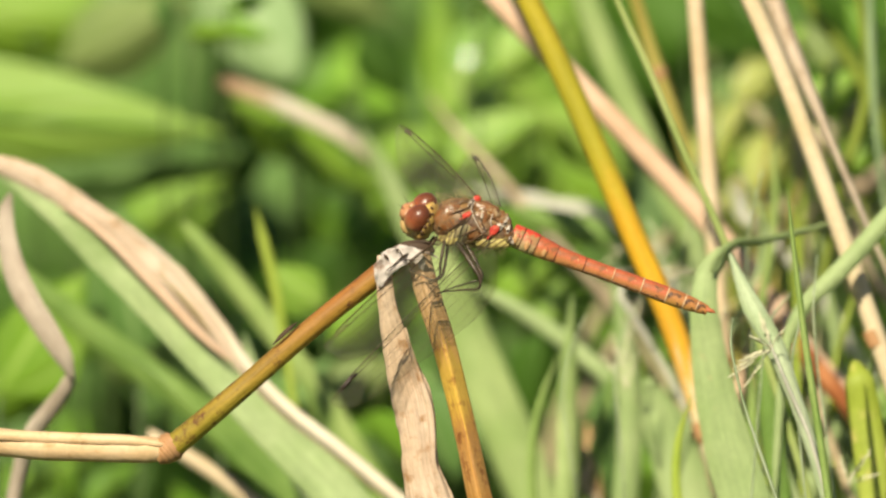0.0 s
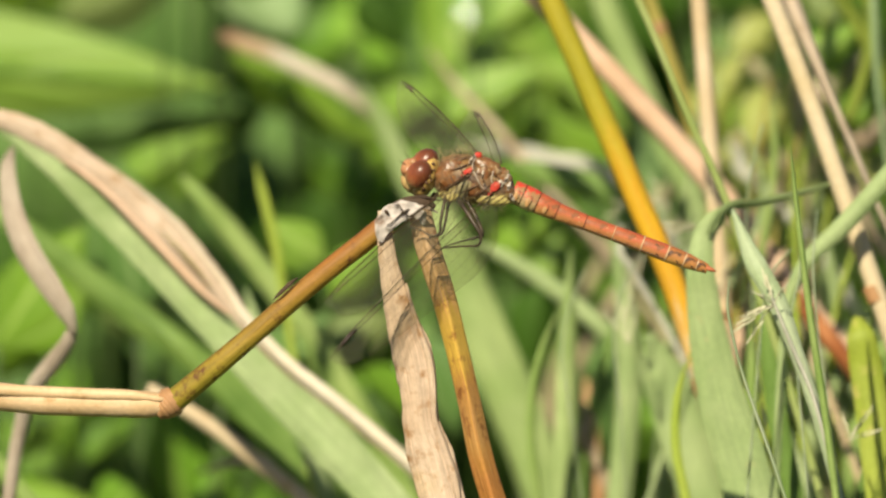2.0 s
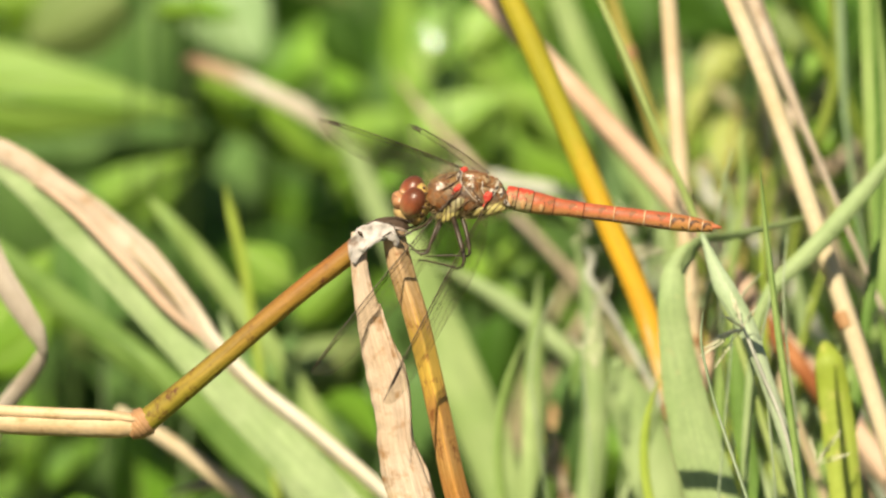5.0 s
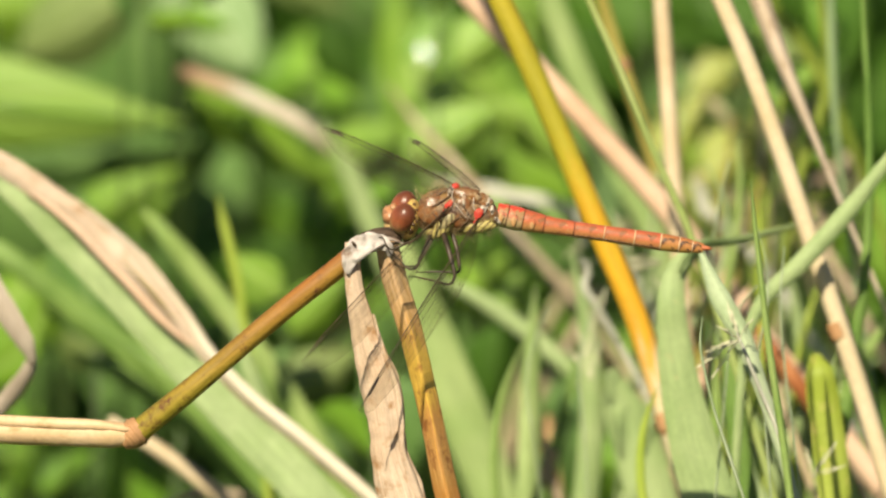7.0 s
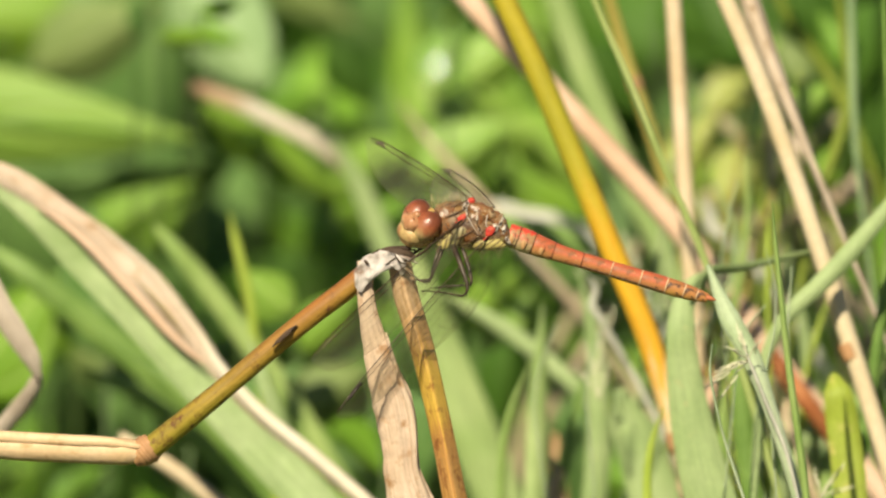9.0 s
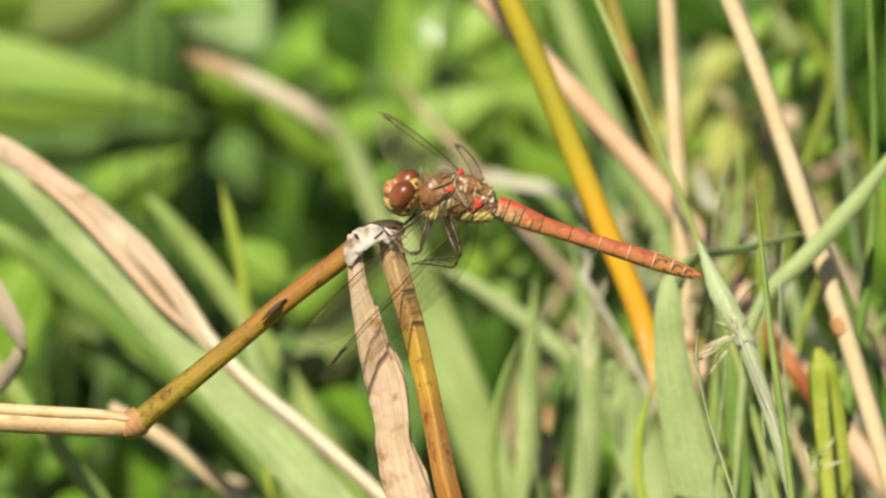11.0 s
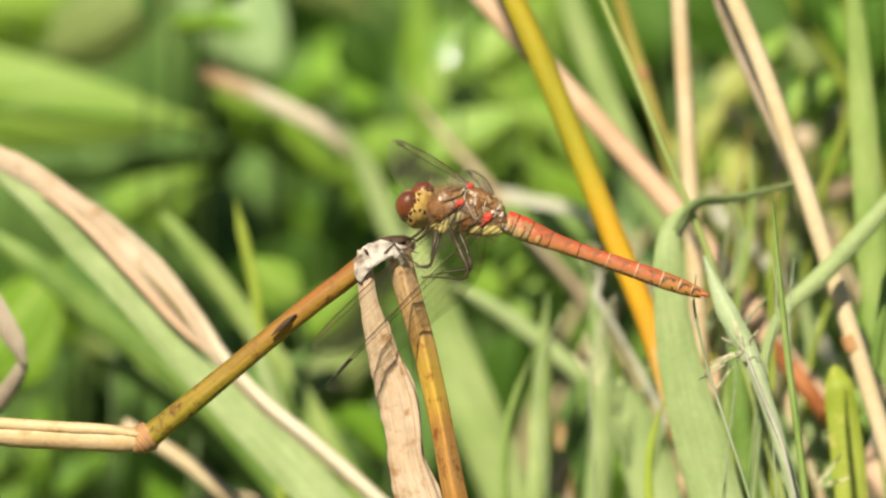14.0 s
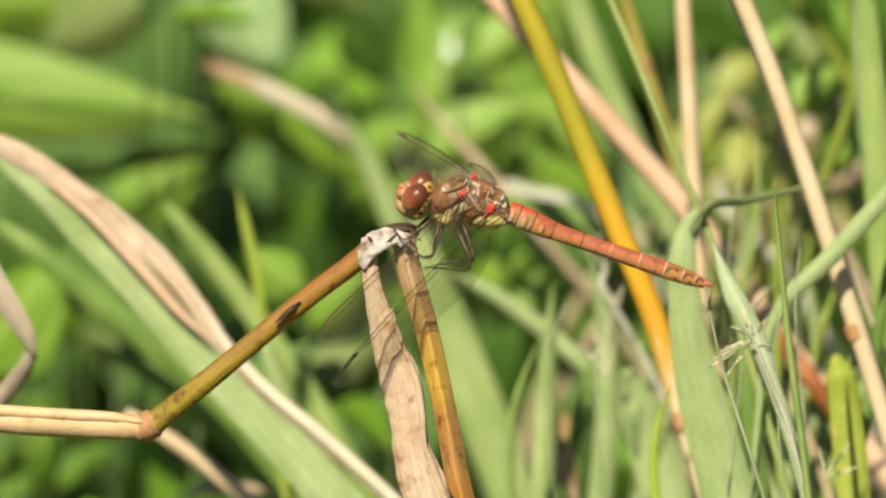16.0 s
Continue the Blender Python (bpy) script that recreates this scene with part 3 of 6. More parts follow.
# ---- the bent reed on which the dragonfly sits ----
def make_reed():
    reed = thing("bent_reed", ground_under(S(905, 1000)), "broken dry reed with a brown-olive stem and hanging tan leaf", "reed")

    def bit(name, pts, widths, material, label="", **kw):
        return blade(name, pts, widths, material, label, rooted=False, parent=reed, **kw)

    # standing stem, from the ground to the break
    g = ground_under(S(905, 1000))
    k = 784 + g.x / (REACH + g.y * 1000) * REACH / SQUARE * 1000
    low = 441 - g.z / (REACH + g.y * 1000) * REACH / SQUARE * 1000
    bit("standing_stem", [(k, low, g.y * 1000), (1010, 1500, 1), (890, 1020, 4), (850, 885, 3), (832, 800, 2), (809, 700, 1), (783, 600, 0), (753, 505, -0.5), (740, 445, -0.5)],
        [46, 46, 46, 44, 41, 41, 43, 45, 40], REED_STEM, "rust-brown standing stem", fold=0.55, thick=0.0016, seed=3, ridges=0.02)
    # hanging leaf, wrinkled, free end below
    bit("hanging_leaf", [(682, 452, -1.5), (680, 500, -2.2), (686, 550, -2.4), (697, 600, -2.6), (708, 645, -2.7), (725, 700, -2.8), (734, 745, -2.8), (739, 785, -2.8), (743, 830, -2.7), (758, 885, -2.6), (784, 980, -2.5), (795, 1120, -3), (800, 1250, -4)],
        [30, 29, 34, 46, 57, 73, 72, 63, 67, 84, 80, 50, 8], REED_LEAF, "tan wrinkled hanging leaf", fold=0.35, thick=0.0004, wave=0.04, seed=5, turn=8, per=8, ridges=0.035, ragged=0.02)
    bit("leaf_margin", [(716, 580, -2.6), (728, 620, -2.9), (741, 660, -3.2), (760, 715, -3.2), (767, 770, -3.2), (769, 820, -3.0), (786, 870, -2.8), (806, 930, -2.8), (815, 1010, -2.6)], [2, 7, 11, 15, 13, 11, 17, 17, 4], REED_LEAF, "curled pale leaf margin",
        fold=0.5, thick=0.0003, wave=0.05, seed=9, turn=-22, per=8)
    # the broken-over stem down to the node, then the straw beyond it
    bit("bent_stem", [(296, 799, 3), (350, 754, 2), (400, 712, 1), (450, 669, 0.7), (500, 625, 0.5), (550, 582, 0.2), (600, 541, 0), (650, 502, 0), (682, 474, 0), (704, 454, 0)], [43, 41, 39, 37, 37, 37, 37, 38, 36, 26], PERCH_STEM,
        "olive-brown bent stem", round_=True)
    bit("node", [(276, 812, 3), (286, 804, 3), (294, 797, 3), (303, 790, 3), (312, 782, 3)], [26, 44, 52, 54, 45], NODE_SKIN, "swollen node", round_=True, ragged=0.1)
    bit("straw_length", [(298, 796, 3), (260, 796, 3), (180, 793, 4), (80, 790, 5), (-60, 778, 6), (-400, 800, 10)], [38, 48, 50, 50, 50, 44], PERCH_STRAW, "pale split straw", round_=True, ragged=0.03)
    bit("straw_length", [(290, 788, 1.6), (240, 781, 1.9), (160, 778, 2.9), (60, 774, 3.9), (-60, 768, 4), (-400, 790, 8)], [8, 20, 22, 22, 22, 20], PERCH_STRAW, "pale split straw", round_=True, ragged=0.04)
    # crown of the break: white torn sheath and dark torn tip
    bit("torn_sheath", [(748, 476, -2.0), (742, 458, -2.6), (722, 449, -2.8), (702, 453, -3.0), (685, 464, -3.2), (675, 484, -3.0), (674, 508, -2.6)], [6, 20, 28, 32, 34, 28, 8], WHITE_SHEATH, "white torn sheath",
        fold=-0.5, thick=0.0005, wave=0.2, ragged=0.14, seed=4, per=7, ridges=0.016)
    bit("torn_sheath", [(728, 462, -2.4), (712, 464, -3.2), (698, 474, -3.4), (690, 488, -3.0)], [8, 14, 13, 4], WHITE_SHEATH, "white torn sheath", fold=-0.6, thick=0.0004, seed=6, wave=0.1)
    # Dark bead on the sheath in place of the shade inside a hole.
    bit("crease", [(679, 451, -3.7), (683, 455, -3.9), (687, 460, -3.9)], [3, 7, 3], DARK_TIP, "dark bead for the shade inside a sheath hole", round_=True)
    bit("torn_tip", [(684, 454, 0.4), (708, 442, -0.4), (735, 437, -0.6), (756, 440, -0.4), (768, 446, -0.2)], [14, 21, 25, 22, 10], DARK_TIP, "dark broken stem tip", round_=True, ragged=0.08, seed=2)
    bit("splinter", [(690, 447, 0.0), (716, 434, -0.8), (748, 428, -1.0), (776, 434, -0.9)], [4, 8, 7, 2], DARK_TIP, "dark splinter", fold=-0.6, seed=12, wave=0.2)
    bit("splinter", [(704, 450, -1.6), (732, 444, -2.2), (758, 448, -2.2), (774, 456, -1.8)], [3, 7, 6, 2], WHITE_SHEATH, "grey splinter", fold=-0.6, seed=13, wave=0.2)
    bit("scale_leaf", [(483, 610, -0.6), (496, 597, -0.8), (511, 583, -0.8), (526, 571, -0.5)], [2, 8, 8, 2], DARK_TIP, "dark scale on the stem", fold=-0.6)
    return reed


reed = make_reed()
scale = [ob for ob in reed.children if ob.name.startswith("scale_leaf")][0]

# ---- the dragonfly ----
BODY_AT = S(873, 412)


def L(x, y, w=0.0):
    """A place of the board in the dragonfly's own space."""
    return S(x, y, w) - BODY_AT


fly = thing("dragonfly", BODY_AT, "red-brown darter dragonfly with clear wings on the broken reed", "dragonfly")
MM = 0.001


def make_thorax():
    bm = bmesh.new()
    rows = [(766, 396, 13, 1.1, 2), (776, 396, 27, 1.9, 8), (792, 394, 39, 2.6, 14), (815, 394, 46, 3.0, 18), (840, 396, 49, 3.1, 20), (865, 402, 44, 2.9, 22), (888, 408, 33, 2.2, 22), (904, 413, 23, 1.5, 20), (912, 415, 19, 1.2, 18)]
    loft(bm, [(L(x, y), h * SQUARE * MM, d * MM, -a + 0) for x, y, h, d, a in rows], 24)
    thorax = part("thorax", bm, THORAX_SKIN, fly, "hairy brown thorax with yellow sides")

    def plate(name, at, r, material, lean=0.0, label=""):
        bm2 = ball(bmesh.new(), (0, 0, 0), [v * MM for v in r], None, 24, 18, 0.4 if name == "red_spot" else 0.2)
        ob = part(name, bm2, material, thorax, label)
        ob.matrix_basis = Matrix.Translation(L(*at)) @ pose(0, 0, 0, 0, lean, 0)
        return ob

    plate("shoulder_plate", (798, 386, -1.9), (1.9, 0.9, 2.1), PLATE_BROWN, 30, "glossy brown shoulder plate")
    plate("side_plate", (812, 415, -2.3), (2.3, 0.55, 0.85), PLATE_YELLOW, -32, "yellow side plate with dark seams")
    plate("side_plate", (824, 404, -2.65), (2.1, 0.42, 0.75), PLATE_OLIVE, -38, "grey-olive side plate")
    plate("side_plate", (846, 398, -2.4), (1.2, 0.6, 2.2), PLATE_BROWN, 30, "brown side plate")
    plate("side_plate", (868, 429, -1.95), (2.3, 0.6, 0.75), PLATE_YELLOW, 6, "yellow side plate with dark seams")
    plate("side_plate", (792, 424, -1.5), (1.1, 0.6, 0.6), PLATE_YELLOW, 10, "yellow side plate with dark seams")
    plate("back_plate", (860, 374, -1.5), (2.1, 1.1, 1.2), PLATE_BROWN, 26, "glossy brown back plate")
    plate("back_plate", (884, 388, -1.3), (1.5, 0.9, 1.1), PLATE_BROWN, 36, "glossy brown back plate")
    for at, r, lean in (((836, 357, -1.7), (0.8, 0.5, 0.28), -50), ((831, 364, -2.3), (0.55, 0.35, 0.22), -70), ((852, 388, -2.75), (0.22, 0.3, 0.75), 12), ((853, 372, -2.4), (0.4, 0.3, 0.3), 40), ((856, 404, -2.7), (0.28, 0.35, 0.8), -20),
                        ((866, 372, -2.2), (0.5, 0.3, 0.22), 30), ((884, 402, -2.2), (0.4, 0.3, 0.5), 10), ((893, 395, -1.7), (0.35, 0.4, 0.9), 30), ((898, 408, -1.6), (0.3, 0.3, 0.8), 25), ((903, 424, -1.3), (0.3, 0.4, 0.8), -30)):
        plate("wing_hinge", at, r, PLATE_GREY, lean, "silvery grey wing hinge")
    rr = random.Random(15)
    for k in range(26):
        x = rr.uniform(846, 898)
        y = 362 + (x - 846) * 0.5 + rr.uniform(-4, 26)
        plate("back_plate", (x, y, -2.75 + (x - 846) * 0.022 + abs(y - 390) * 0.012), (rr.uniform(0.25, 0.6), 0.35, rr.uniform(0.18, 0.4)), rr.choice((PLATE_BROWN, PLATE_BROWN, LEG_PALE, RING_DARK, TAN_PLATE)), rr.uniform(-60, 60), "small brown plate at the wing bases")
    plate("red_spot", (827, 381, -2.9), (0.75, 0.26, 0.42), RED_SPOT, -28, "red wing-base spot")
    plate("red_spot", (818, 387, -2.85), (0.4, 0.2, 0.22), RED_SPOT, -28, "red wing-base spot")
    plate("red_spot", (845, 352, -1.8), (0.55, 0.4, 0.4), RED_SPOT, 15, "red wing-base spot")
    plate("red_spot", (874, 408, -2.7), (0.65, 0.26, 0.5), RED_SPOT, -35, "red wing-base spot")
    plate("red_spot", (866, 420, -2.6), (0.4, 0.2, 0.26), RED_SPOT, -40, "red wing-base spot")
    def ridge(name, pts, r, material, label=""):
        part(name, tube(bmesh.new(), [L(*p) for p in pts], [v * MM for v in r], 6, 4), material, thorax, label)

    ridge("suture", [(842, 354, -2.0), (834, 370, -2.75), (842, 392, -3.2), (856, 416, -2.9)], (0.06, 0.09, 0.08, 0.04), PLATE_GREY, "pale suture")
    ridge("suture", [(862, 358, -1.7), (872, 374, -2.3), (868, 396, -2.8), (882, 420, -2.2)], (0.05, 0.07, 0.07, 0.04), PLATE_GREY, "pale suture")
    ridge("suture", [(776, 376, -1.3), (796, 366, -2.0), (818, 358, -2.2), (840, 350, -1.9)], (0.07, 0.10, 0.10, 0.06), RING_DARK, "dark suture")
    ridge("suture", [(782, 412, -2.2), (806, 400, -2.95), (826, 390, -3.2), (838, 376, -3.0)], (0.08, 0.12, 0.12, 0.07), RING_DARK, "dark suture")
    ridge("suture", [(806, 424, -2.5), (828, 412, -3.15), (846, 404, -3.2)], (0.06, 0.10, 0.06), RING_DARK, "dark suture")
    ridge("suture", [(826, 430, -2.4), (846, 420, -2.9), (866, 404, -2.95)], (0.06, 0.11, 0.06), RING_DARK, "dark suture")
    ridge("suture", [(850, 368, -2.3), (862, 362, -2.1), (880, 372, -2.0), (896, 388, -1.7)], (0.06, 0.10, 0.10, 0.06), LEG_PALE, "pale ridge of the back")
    ridge("suture", [(892, 398, -1.9), (898, 410, -1.8), (896, 424, -1.5)], (0.05, 0.08, 0.05), PLATE_GREY, "pale suture")
    for pts in (((790, 378, -2.1), (800, 398, -2.95), (812, 418, -2.8)), ((806, 364, -2.3), (816, 382, -3.05), (819, 398, -3.2)), ((856, 370, -2.3), (851, 390, -3.0), (860, 410, -2.9)),
                ((782, 384, -2.0), (800, 378, -2.8), (822, 370, -2.9), (838, 362, -2.4)), ((868, 380, -2.3), (880, 392, -2.2), (892, 404, -1.9)), ((838, 400, -3.15), (850, 412, -3.0), (872, 420, -2.6))):
        ridge("suture", pts, (0.05, 0.10, 0.10, 0.05)[:len(pts)], RING_DARK, "dark suture")
    # short hair on back and breast
    rng = random.Random(11)
    bm = bmesh.new()
    for _ in range(900):
        a = rng.uniform(0, 2 * math.pi)
        x, y, h, d, lean = rows[rng.randrange(1, 6)]
        up = Vector((math.sin(radians(-lean)), 0, math.cos(radians(-lean))))
        nrm = up * math.cos(a) + Vector((0, math.sin(a), 0))
        p = L(x + rng.uniform(-10, 10), y) + up * (math.cos(a) * h * SQUARE * MM * 0.97) + Vector((0, math.sin(a) * d * MM * 0.97, 0))
        tip = p + (nrm + Vector((rng.uniform(-.5, .5), rng.uniform(-.5, .5), rng.uniform(-.5, .5)))).normalized() * rng.uniform(0.7, 1.9) * MM
        tube(bm, [p, tip], [0.018 * MM, 0.006 * MM], 3, 1)
    part("hair", bm, HAIR_SKIN, thorax, "short pale hair")


make_thorax()


CREAM_PATCH = skin_material("cream_patch", [(0.3, (0.36, 0.19, 0.075)), (0.7, (0.42, 0.25, 0.11))], 700, 0.5)


def make_abdomen():
    # segment ends along the axis, the curve of the axis, and the half height
    xs = [906, 924, 950, 985, 1035, 1086, 1137, 1181, 1212, 1234, 1252]
    axis = lambda x: float(np.interp(x, [900, 950, 1000, 1086, 1181, 1264], [412, 435, 457, 488, 523, 554]))
    half = lambda x: float(np.interp(x, [900, 915, 935, 960, 1000, 1060, 1137, 1181, 1215, 1240, 1255], [19, 20.5, 21.5, 19, 15, 13.8, 14.8, 15.5, 14, 10.5, 8]))
    for i, (a, b) in enumerate(zip(xs, xs[1:])):
        pa, pb = L(a, axis(a)), L(b, axis(b))
        d = pb - pa
        lean = math.degrees(math.atan2(-d.z, d.x))
        n = d.length
        bm = bmesh.new()
        rings = []
        for s in (0.0, 0.06, 0.3, 0.6, 0.88, 0.95, 1.0):
            hh = half(a + (b - a) * s) * SQUARE * MM * (0.94 if s == 0 else 0.97 if s == 1 else 1.0 + 0.02 * math.sin(s * 3))
            rings.append((Vector((n * s * 1.005, 0, 0)), hh, hh * 0.92, 0))
        loft(bm, rings, 20)
        seg = part("abdomen_segment", bm, SEGMENT_BASE if i < 2 else SEGMENT_END if i > 6 else SEGMENT_RED, fly, "orange-red abdomen segment")
        seg.matrix_basis = Matrix.Translation(pa) @ pose(0, 0, 0, 0, lean, 0)
        # joint ring
        if i < 9:
            bm = bmesh.new()
            r = half(b) * SQUARE * MM
            wide = 0.10 if i < 5 else 0.15
            loft(bm, [(Vector((n - wide * MM, 0, 0)), r * 1.0, r * 0.93, 0), (Vector((n - wide * MM * 0.6, 0, 0)), r * 1.025, r * 0.95, 0), (Vector((n + 0.02 * MM, 0, 0)), r * 1.02, r * 0.945, 0)], 20)
            part("joint_ring", bm, RING_DARK if i < 2 else SEAM_RUST if i < 4 else RING_PALE, seg, "dark joint ring" if i in (0, 1, 2, 3) else "pale joint ring")
            # side seam and spots
            bm = bmesh.new()
            for s in np.linspace(0.1, 0.85, 5):
                ball(bm, (n * s, -r * 0.62, -r * 0.70), (n * 0.12, 0.09 * MM, 0.09 * MM), None, 8, 6)
            part("side_seam", bm, RING_DARK, seg, "dark seam along the side")
        if 0 <= i <= 2:
            bm = bmesh.new()
            r = half((a + b) / 2) * SQUARE * MM
            ball(bm, (n * 0.42, -r * 0.80, -r * 0.25), (0.34 * MM, r * 0.17, r * 0.52), pose(0, 0, 0, 0, -12, 0), 14, 10)
            part("pale_patch", bm, CREAM_PATCH, seg, "pale patch on the segment")
            bm = bmesh.new()
            x0 = n * 0.42
            ring = [Vector((x0 + 0.42 * MM * math.cos(q), -r * 0.955 * math.cos(0.5 * math.sin(q) - 0.18), -r * 0.18 + r * 0.50 * math.sin(q))) for q in np.linspace(-1.3, 1.3, 7)]
            tube(bm, ring, [0.045 * MM] * 7, 5, 2)
            part("dark_arc", bm, RING_DARK, seg, "dark arc on the segment")
        if i >= 3:
            bm = bmesh.new()
            r = half((a + b) / 2) * SQUARE * MM
            for at, z, q, tall in ((0.74, 0.30, 0.17, 0.10), (0.80, -0.22, 0.14, 0.09)) if i < 6 else ((0.55, 0.42, 0.42, 0.16), (0.62, -0.46, 0.30, 0.12)):
                ball(bm, (n * at, -r * 0.88 * math.sqrt(1 - z * z), r * z), (q * MM, 0.07 * MM, tall * MM), pose(0, 0, 0, 0, 25, 0), 10, 8)
            part("spot_pair", bm, RING_DARK if i > 5 else CREAM_PATCH, seg, "dark brown side spots" if i > 5 else "small tan spots")
    end = L(1250, axis(1250))
    bm = bmesh.new()
    for dy in (-0.35, 0.0, 0.35):
        tube(bm, [end + Vector((0, dy * MM, 0.1 * MM)), L(1260, axis(1260)) + Vector((0, dy * 1.2 * MM, 0.1 * MM)), L(1267, axis(1266)) + Vector((0, dy * 0.9 * MM, 0))], [0.34 * MM, 0.27 * MM, 0.06 * MM], 8, 3)
    part("tail_claspers", bm, CLASPER_SKIN, fly, "small reddish tail claspers")


make_abdomen()

# head: a part that turns on the neck
NECK = L(769, 396)
head_at = L(747, 393) - NECK


def make_head():
    bm = bmesh.new()
    c = head_at
    ball(bm, c + Vector((0.75, 0, 0.35)) * MM, (1.15 * MM, 2.45 * MM, 2.15 * MM))
    ball(bm, c + Vector((1.6, 0, -0.2)) * MM, (0.9 * MM, 0.8 * MM, 0.8 * MM))
    head = part("head", bm, OCCIPUT_SKIN, fly, "yellow back of the head with black spots")
    head.matrix_basis = Matrix.Translation(NECK)

    def bit(name, at, r, material, label="", rot=None, lumps=0.0):
        ob = part(name, ball(bmesh.new(), (0, 0, 0), [v * MM for v in r], None, 28, 20, lumps), material, head, label)
        ob.matrix_basis = Matrix.Translation(c + Vector(at) * MM) @ (rot or Matrix.Identity(4))
        return ob

    for s in (-1, 1):
        bit("eye", (-0.36, s * 1.22, 0.86), (1.58, 1.70, 2.12), EYE_SKIN, "large red-brown compound eye", pose(0, 0, 0, s * -10, 26, 0))
        bit("cheek", (0.50, s * 1.8, -0.55), (0.7, 0.55, 1.35), OCCIPUT_SKIN, "yellow cheek with black spots", pose(0, 0, 0, 0, 22, 0), 0.1)
    for x, a, r in ((1.0, 12, 0.28), (1.2, 34, 0.22), (0.8, 44, 0.20), (1.0, 57, 0.30), (1.4, 62, 0.2), (1.1, 80, 0.26), (1.4, 18, 0.22), (0.7, -12, 0.26)):
        k = math.sqrt(1 - ((x - 0.75) / 1.15) ** 2)
        bit("cheek_spot", (x, -2.45 * k * math.cos(radians(a)), 0.35 + 2.15 * k * math.sin(radians(a))), (r, r * 0.8, r), RING_DARK, "black spot", None, 0.35)
    bit("vertex", (-1.55, 0, 1.75), (0.45, 0.5, 0.4), FRONS_SKIN, "small bump between the eyes")
    bit("frons", (-1.95, 0, 0.55), (1.05, 1.45, 1.15), FRONS_SKIN, "pinkish-tan forehead", None, 0.12)
    bit("face", (-1.35, 0, -0.9), (1.45, 1.9, 1.45), FACE_SKIN, "yellowish face", None, 0.08)
    bit("upper_lip", (-1.05, 0, -2.0), (1.1, 1.4, 0.75), FACE_SKIN, "pale upper lip")
    bit("jaw", (-0.15, 0, -1.5), (1.45, 1.95, 1.25), FACE_SKIN, "pale olive jaw", None, 0.08)
    for s in (-1, 1):
        bm2 = tube(bmesh.new(), [Vector((-1.9, s * 0.5, 1.0)) * MM, Vector((-2.6, s * 0.8, 1.7)) * MM, Vector((-3.2, s * 1.1, 2.2)) * MM], [0.07 * MM, 0.04 * MM, 0.015 * MM], 5)
        part("antenna", bm2, LEG_SKIN, head, "short dark antenna").matrix_basis = Matrix.Translation(c)
    return head


head = make_head()


def make_wing(length, hind, stigma):
    """A wing in its own space: x along the leading edge from the hinge, trailing edge towards -y."""
    prof_x = [0, 0.04, 0.12, 0.25, 0.45, 0.65, 0.82, 0.93, 0.98, 1.0]
    prof_c = [0.9, 3.4, 7.2, 8.4, 7.6, 6.4, 5.0, 3.4, 1.8, 0.5] if hind else [0.8, 1.8, 3.6, 4.9, 6.0, 6.2, 5.2, 3.6, 1.9, 0.5]
    chord = lambda s: float(np.interp(s, prof_x, prof_c)) * MM
    lead = lambda s: (0.35 * math.sin(s * math.pi * 1.3) - 1.5 * max(0, s - 0.86) ** 1.2 * 4) * MM
    at = lambda s, f: Vector((length * s, lead(s) - chord(s) * f, (0.04 * math.sin(f * 14) * (1 - s) + 0.25 * f * math.sin(s * 5)) * MM))
    bm = bmesh.new()
    cols = []
    for i in range(29):
        s = i / 28
        cols.append([bm.verts.new(at(s, j / 8)) for j in range(9)])
    for c0, c1 in zip(cols, cols[1:]):
        for j in range(8):
            bm.faces.new((c0[j], c0[j + 1], c1[j + 1], c1[j]))
    wing = part("hindwing" if hind else "forewing", bm, MEMBRANE, fly, "clear wing with fine dark veins")
    bm = bmesh.new()
    rng = random.Random(5 + hind)

    def vein(f0, f1, s0, s1, r, n=9):
        tube(bm, [at(s0 + (s1 - s0) * i / n, f0 + (f1 - f0) * i / n) for i in range(n + 1)], [r * MM] * n + [r * 0.5 * MM], 4, 2)

    vein(0.0, 0.0, 0, 1, 0.085, 14)
    vein(0.07, 0.05, 0, 0.52, 0.03, 10)
    vein(0.16, 0.12, 0, 0.97, 0.06, 14)
    for f0, f1, s0, s1 in ((0.3, 0.35, 0.02, 0.95), (0.42, 0.62, 0.05, 0.9), (0.55, 0.9, 0.08, 0.8), (0.7, 1.0, 0.04, 0.55), (0.85, 1.0, 0.03, 0.3), (0.35, 0.5, 0.4, 0.93)):
        vein(f0, f1, s0, s1, 0.02)
    vein(1.0, 1.0, 0.02, 1, 0.02, 18)
    for i in range(46):
        s = 0.04 + 0.93 * i / 46
        tube(bm, [at(s, 0.0), at(s + 0.004, 0.15)], [0.014 * MM] * 2, 3, 1)
    for i in range(170):
        s = rng.uniform(0.04, 0.97)
        f = rng.uniform(0.15, 0.85)
        tube(bm, [at(s, f), at(min(1, s + rng.uniform(-0.012, 0.012)), min(1, f + rng.uniform(0.10, 0.18)))], [0.009 * MM] * 2, 3, 1)
    part("venation", bm, VEIN_SKIN, wing, "fine dark wing veins")
    bm = bmesh.new()
    loft_pts = [at(0.83, 0.085), at(0.85, 0.08), at(0.885, 0.08), at(0.915, 0.09), at(0.925, 0.09)]
    k = 0.35 if stigma is STIGMA_GLARE else 1.0
    tube(bm, loft_pts, [0.05 * MM, 0.21 * k * MM, 0.23 * k * MM, 0.20 * k * MM, 0.04 * MM], 6, 2)
    part("wing_spot", bm, stigma, wing, "brown wing spot")
    return wing


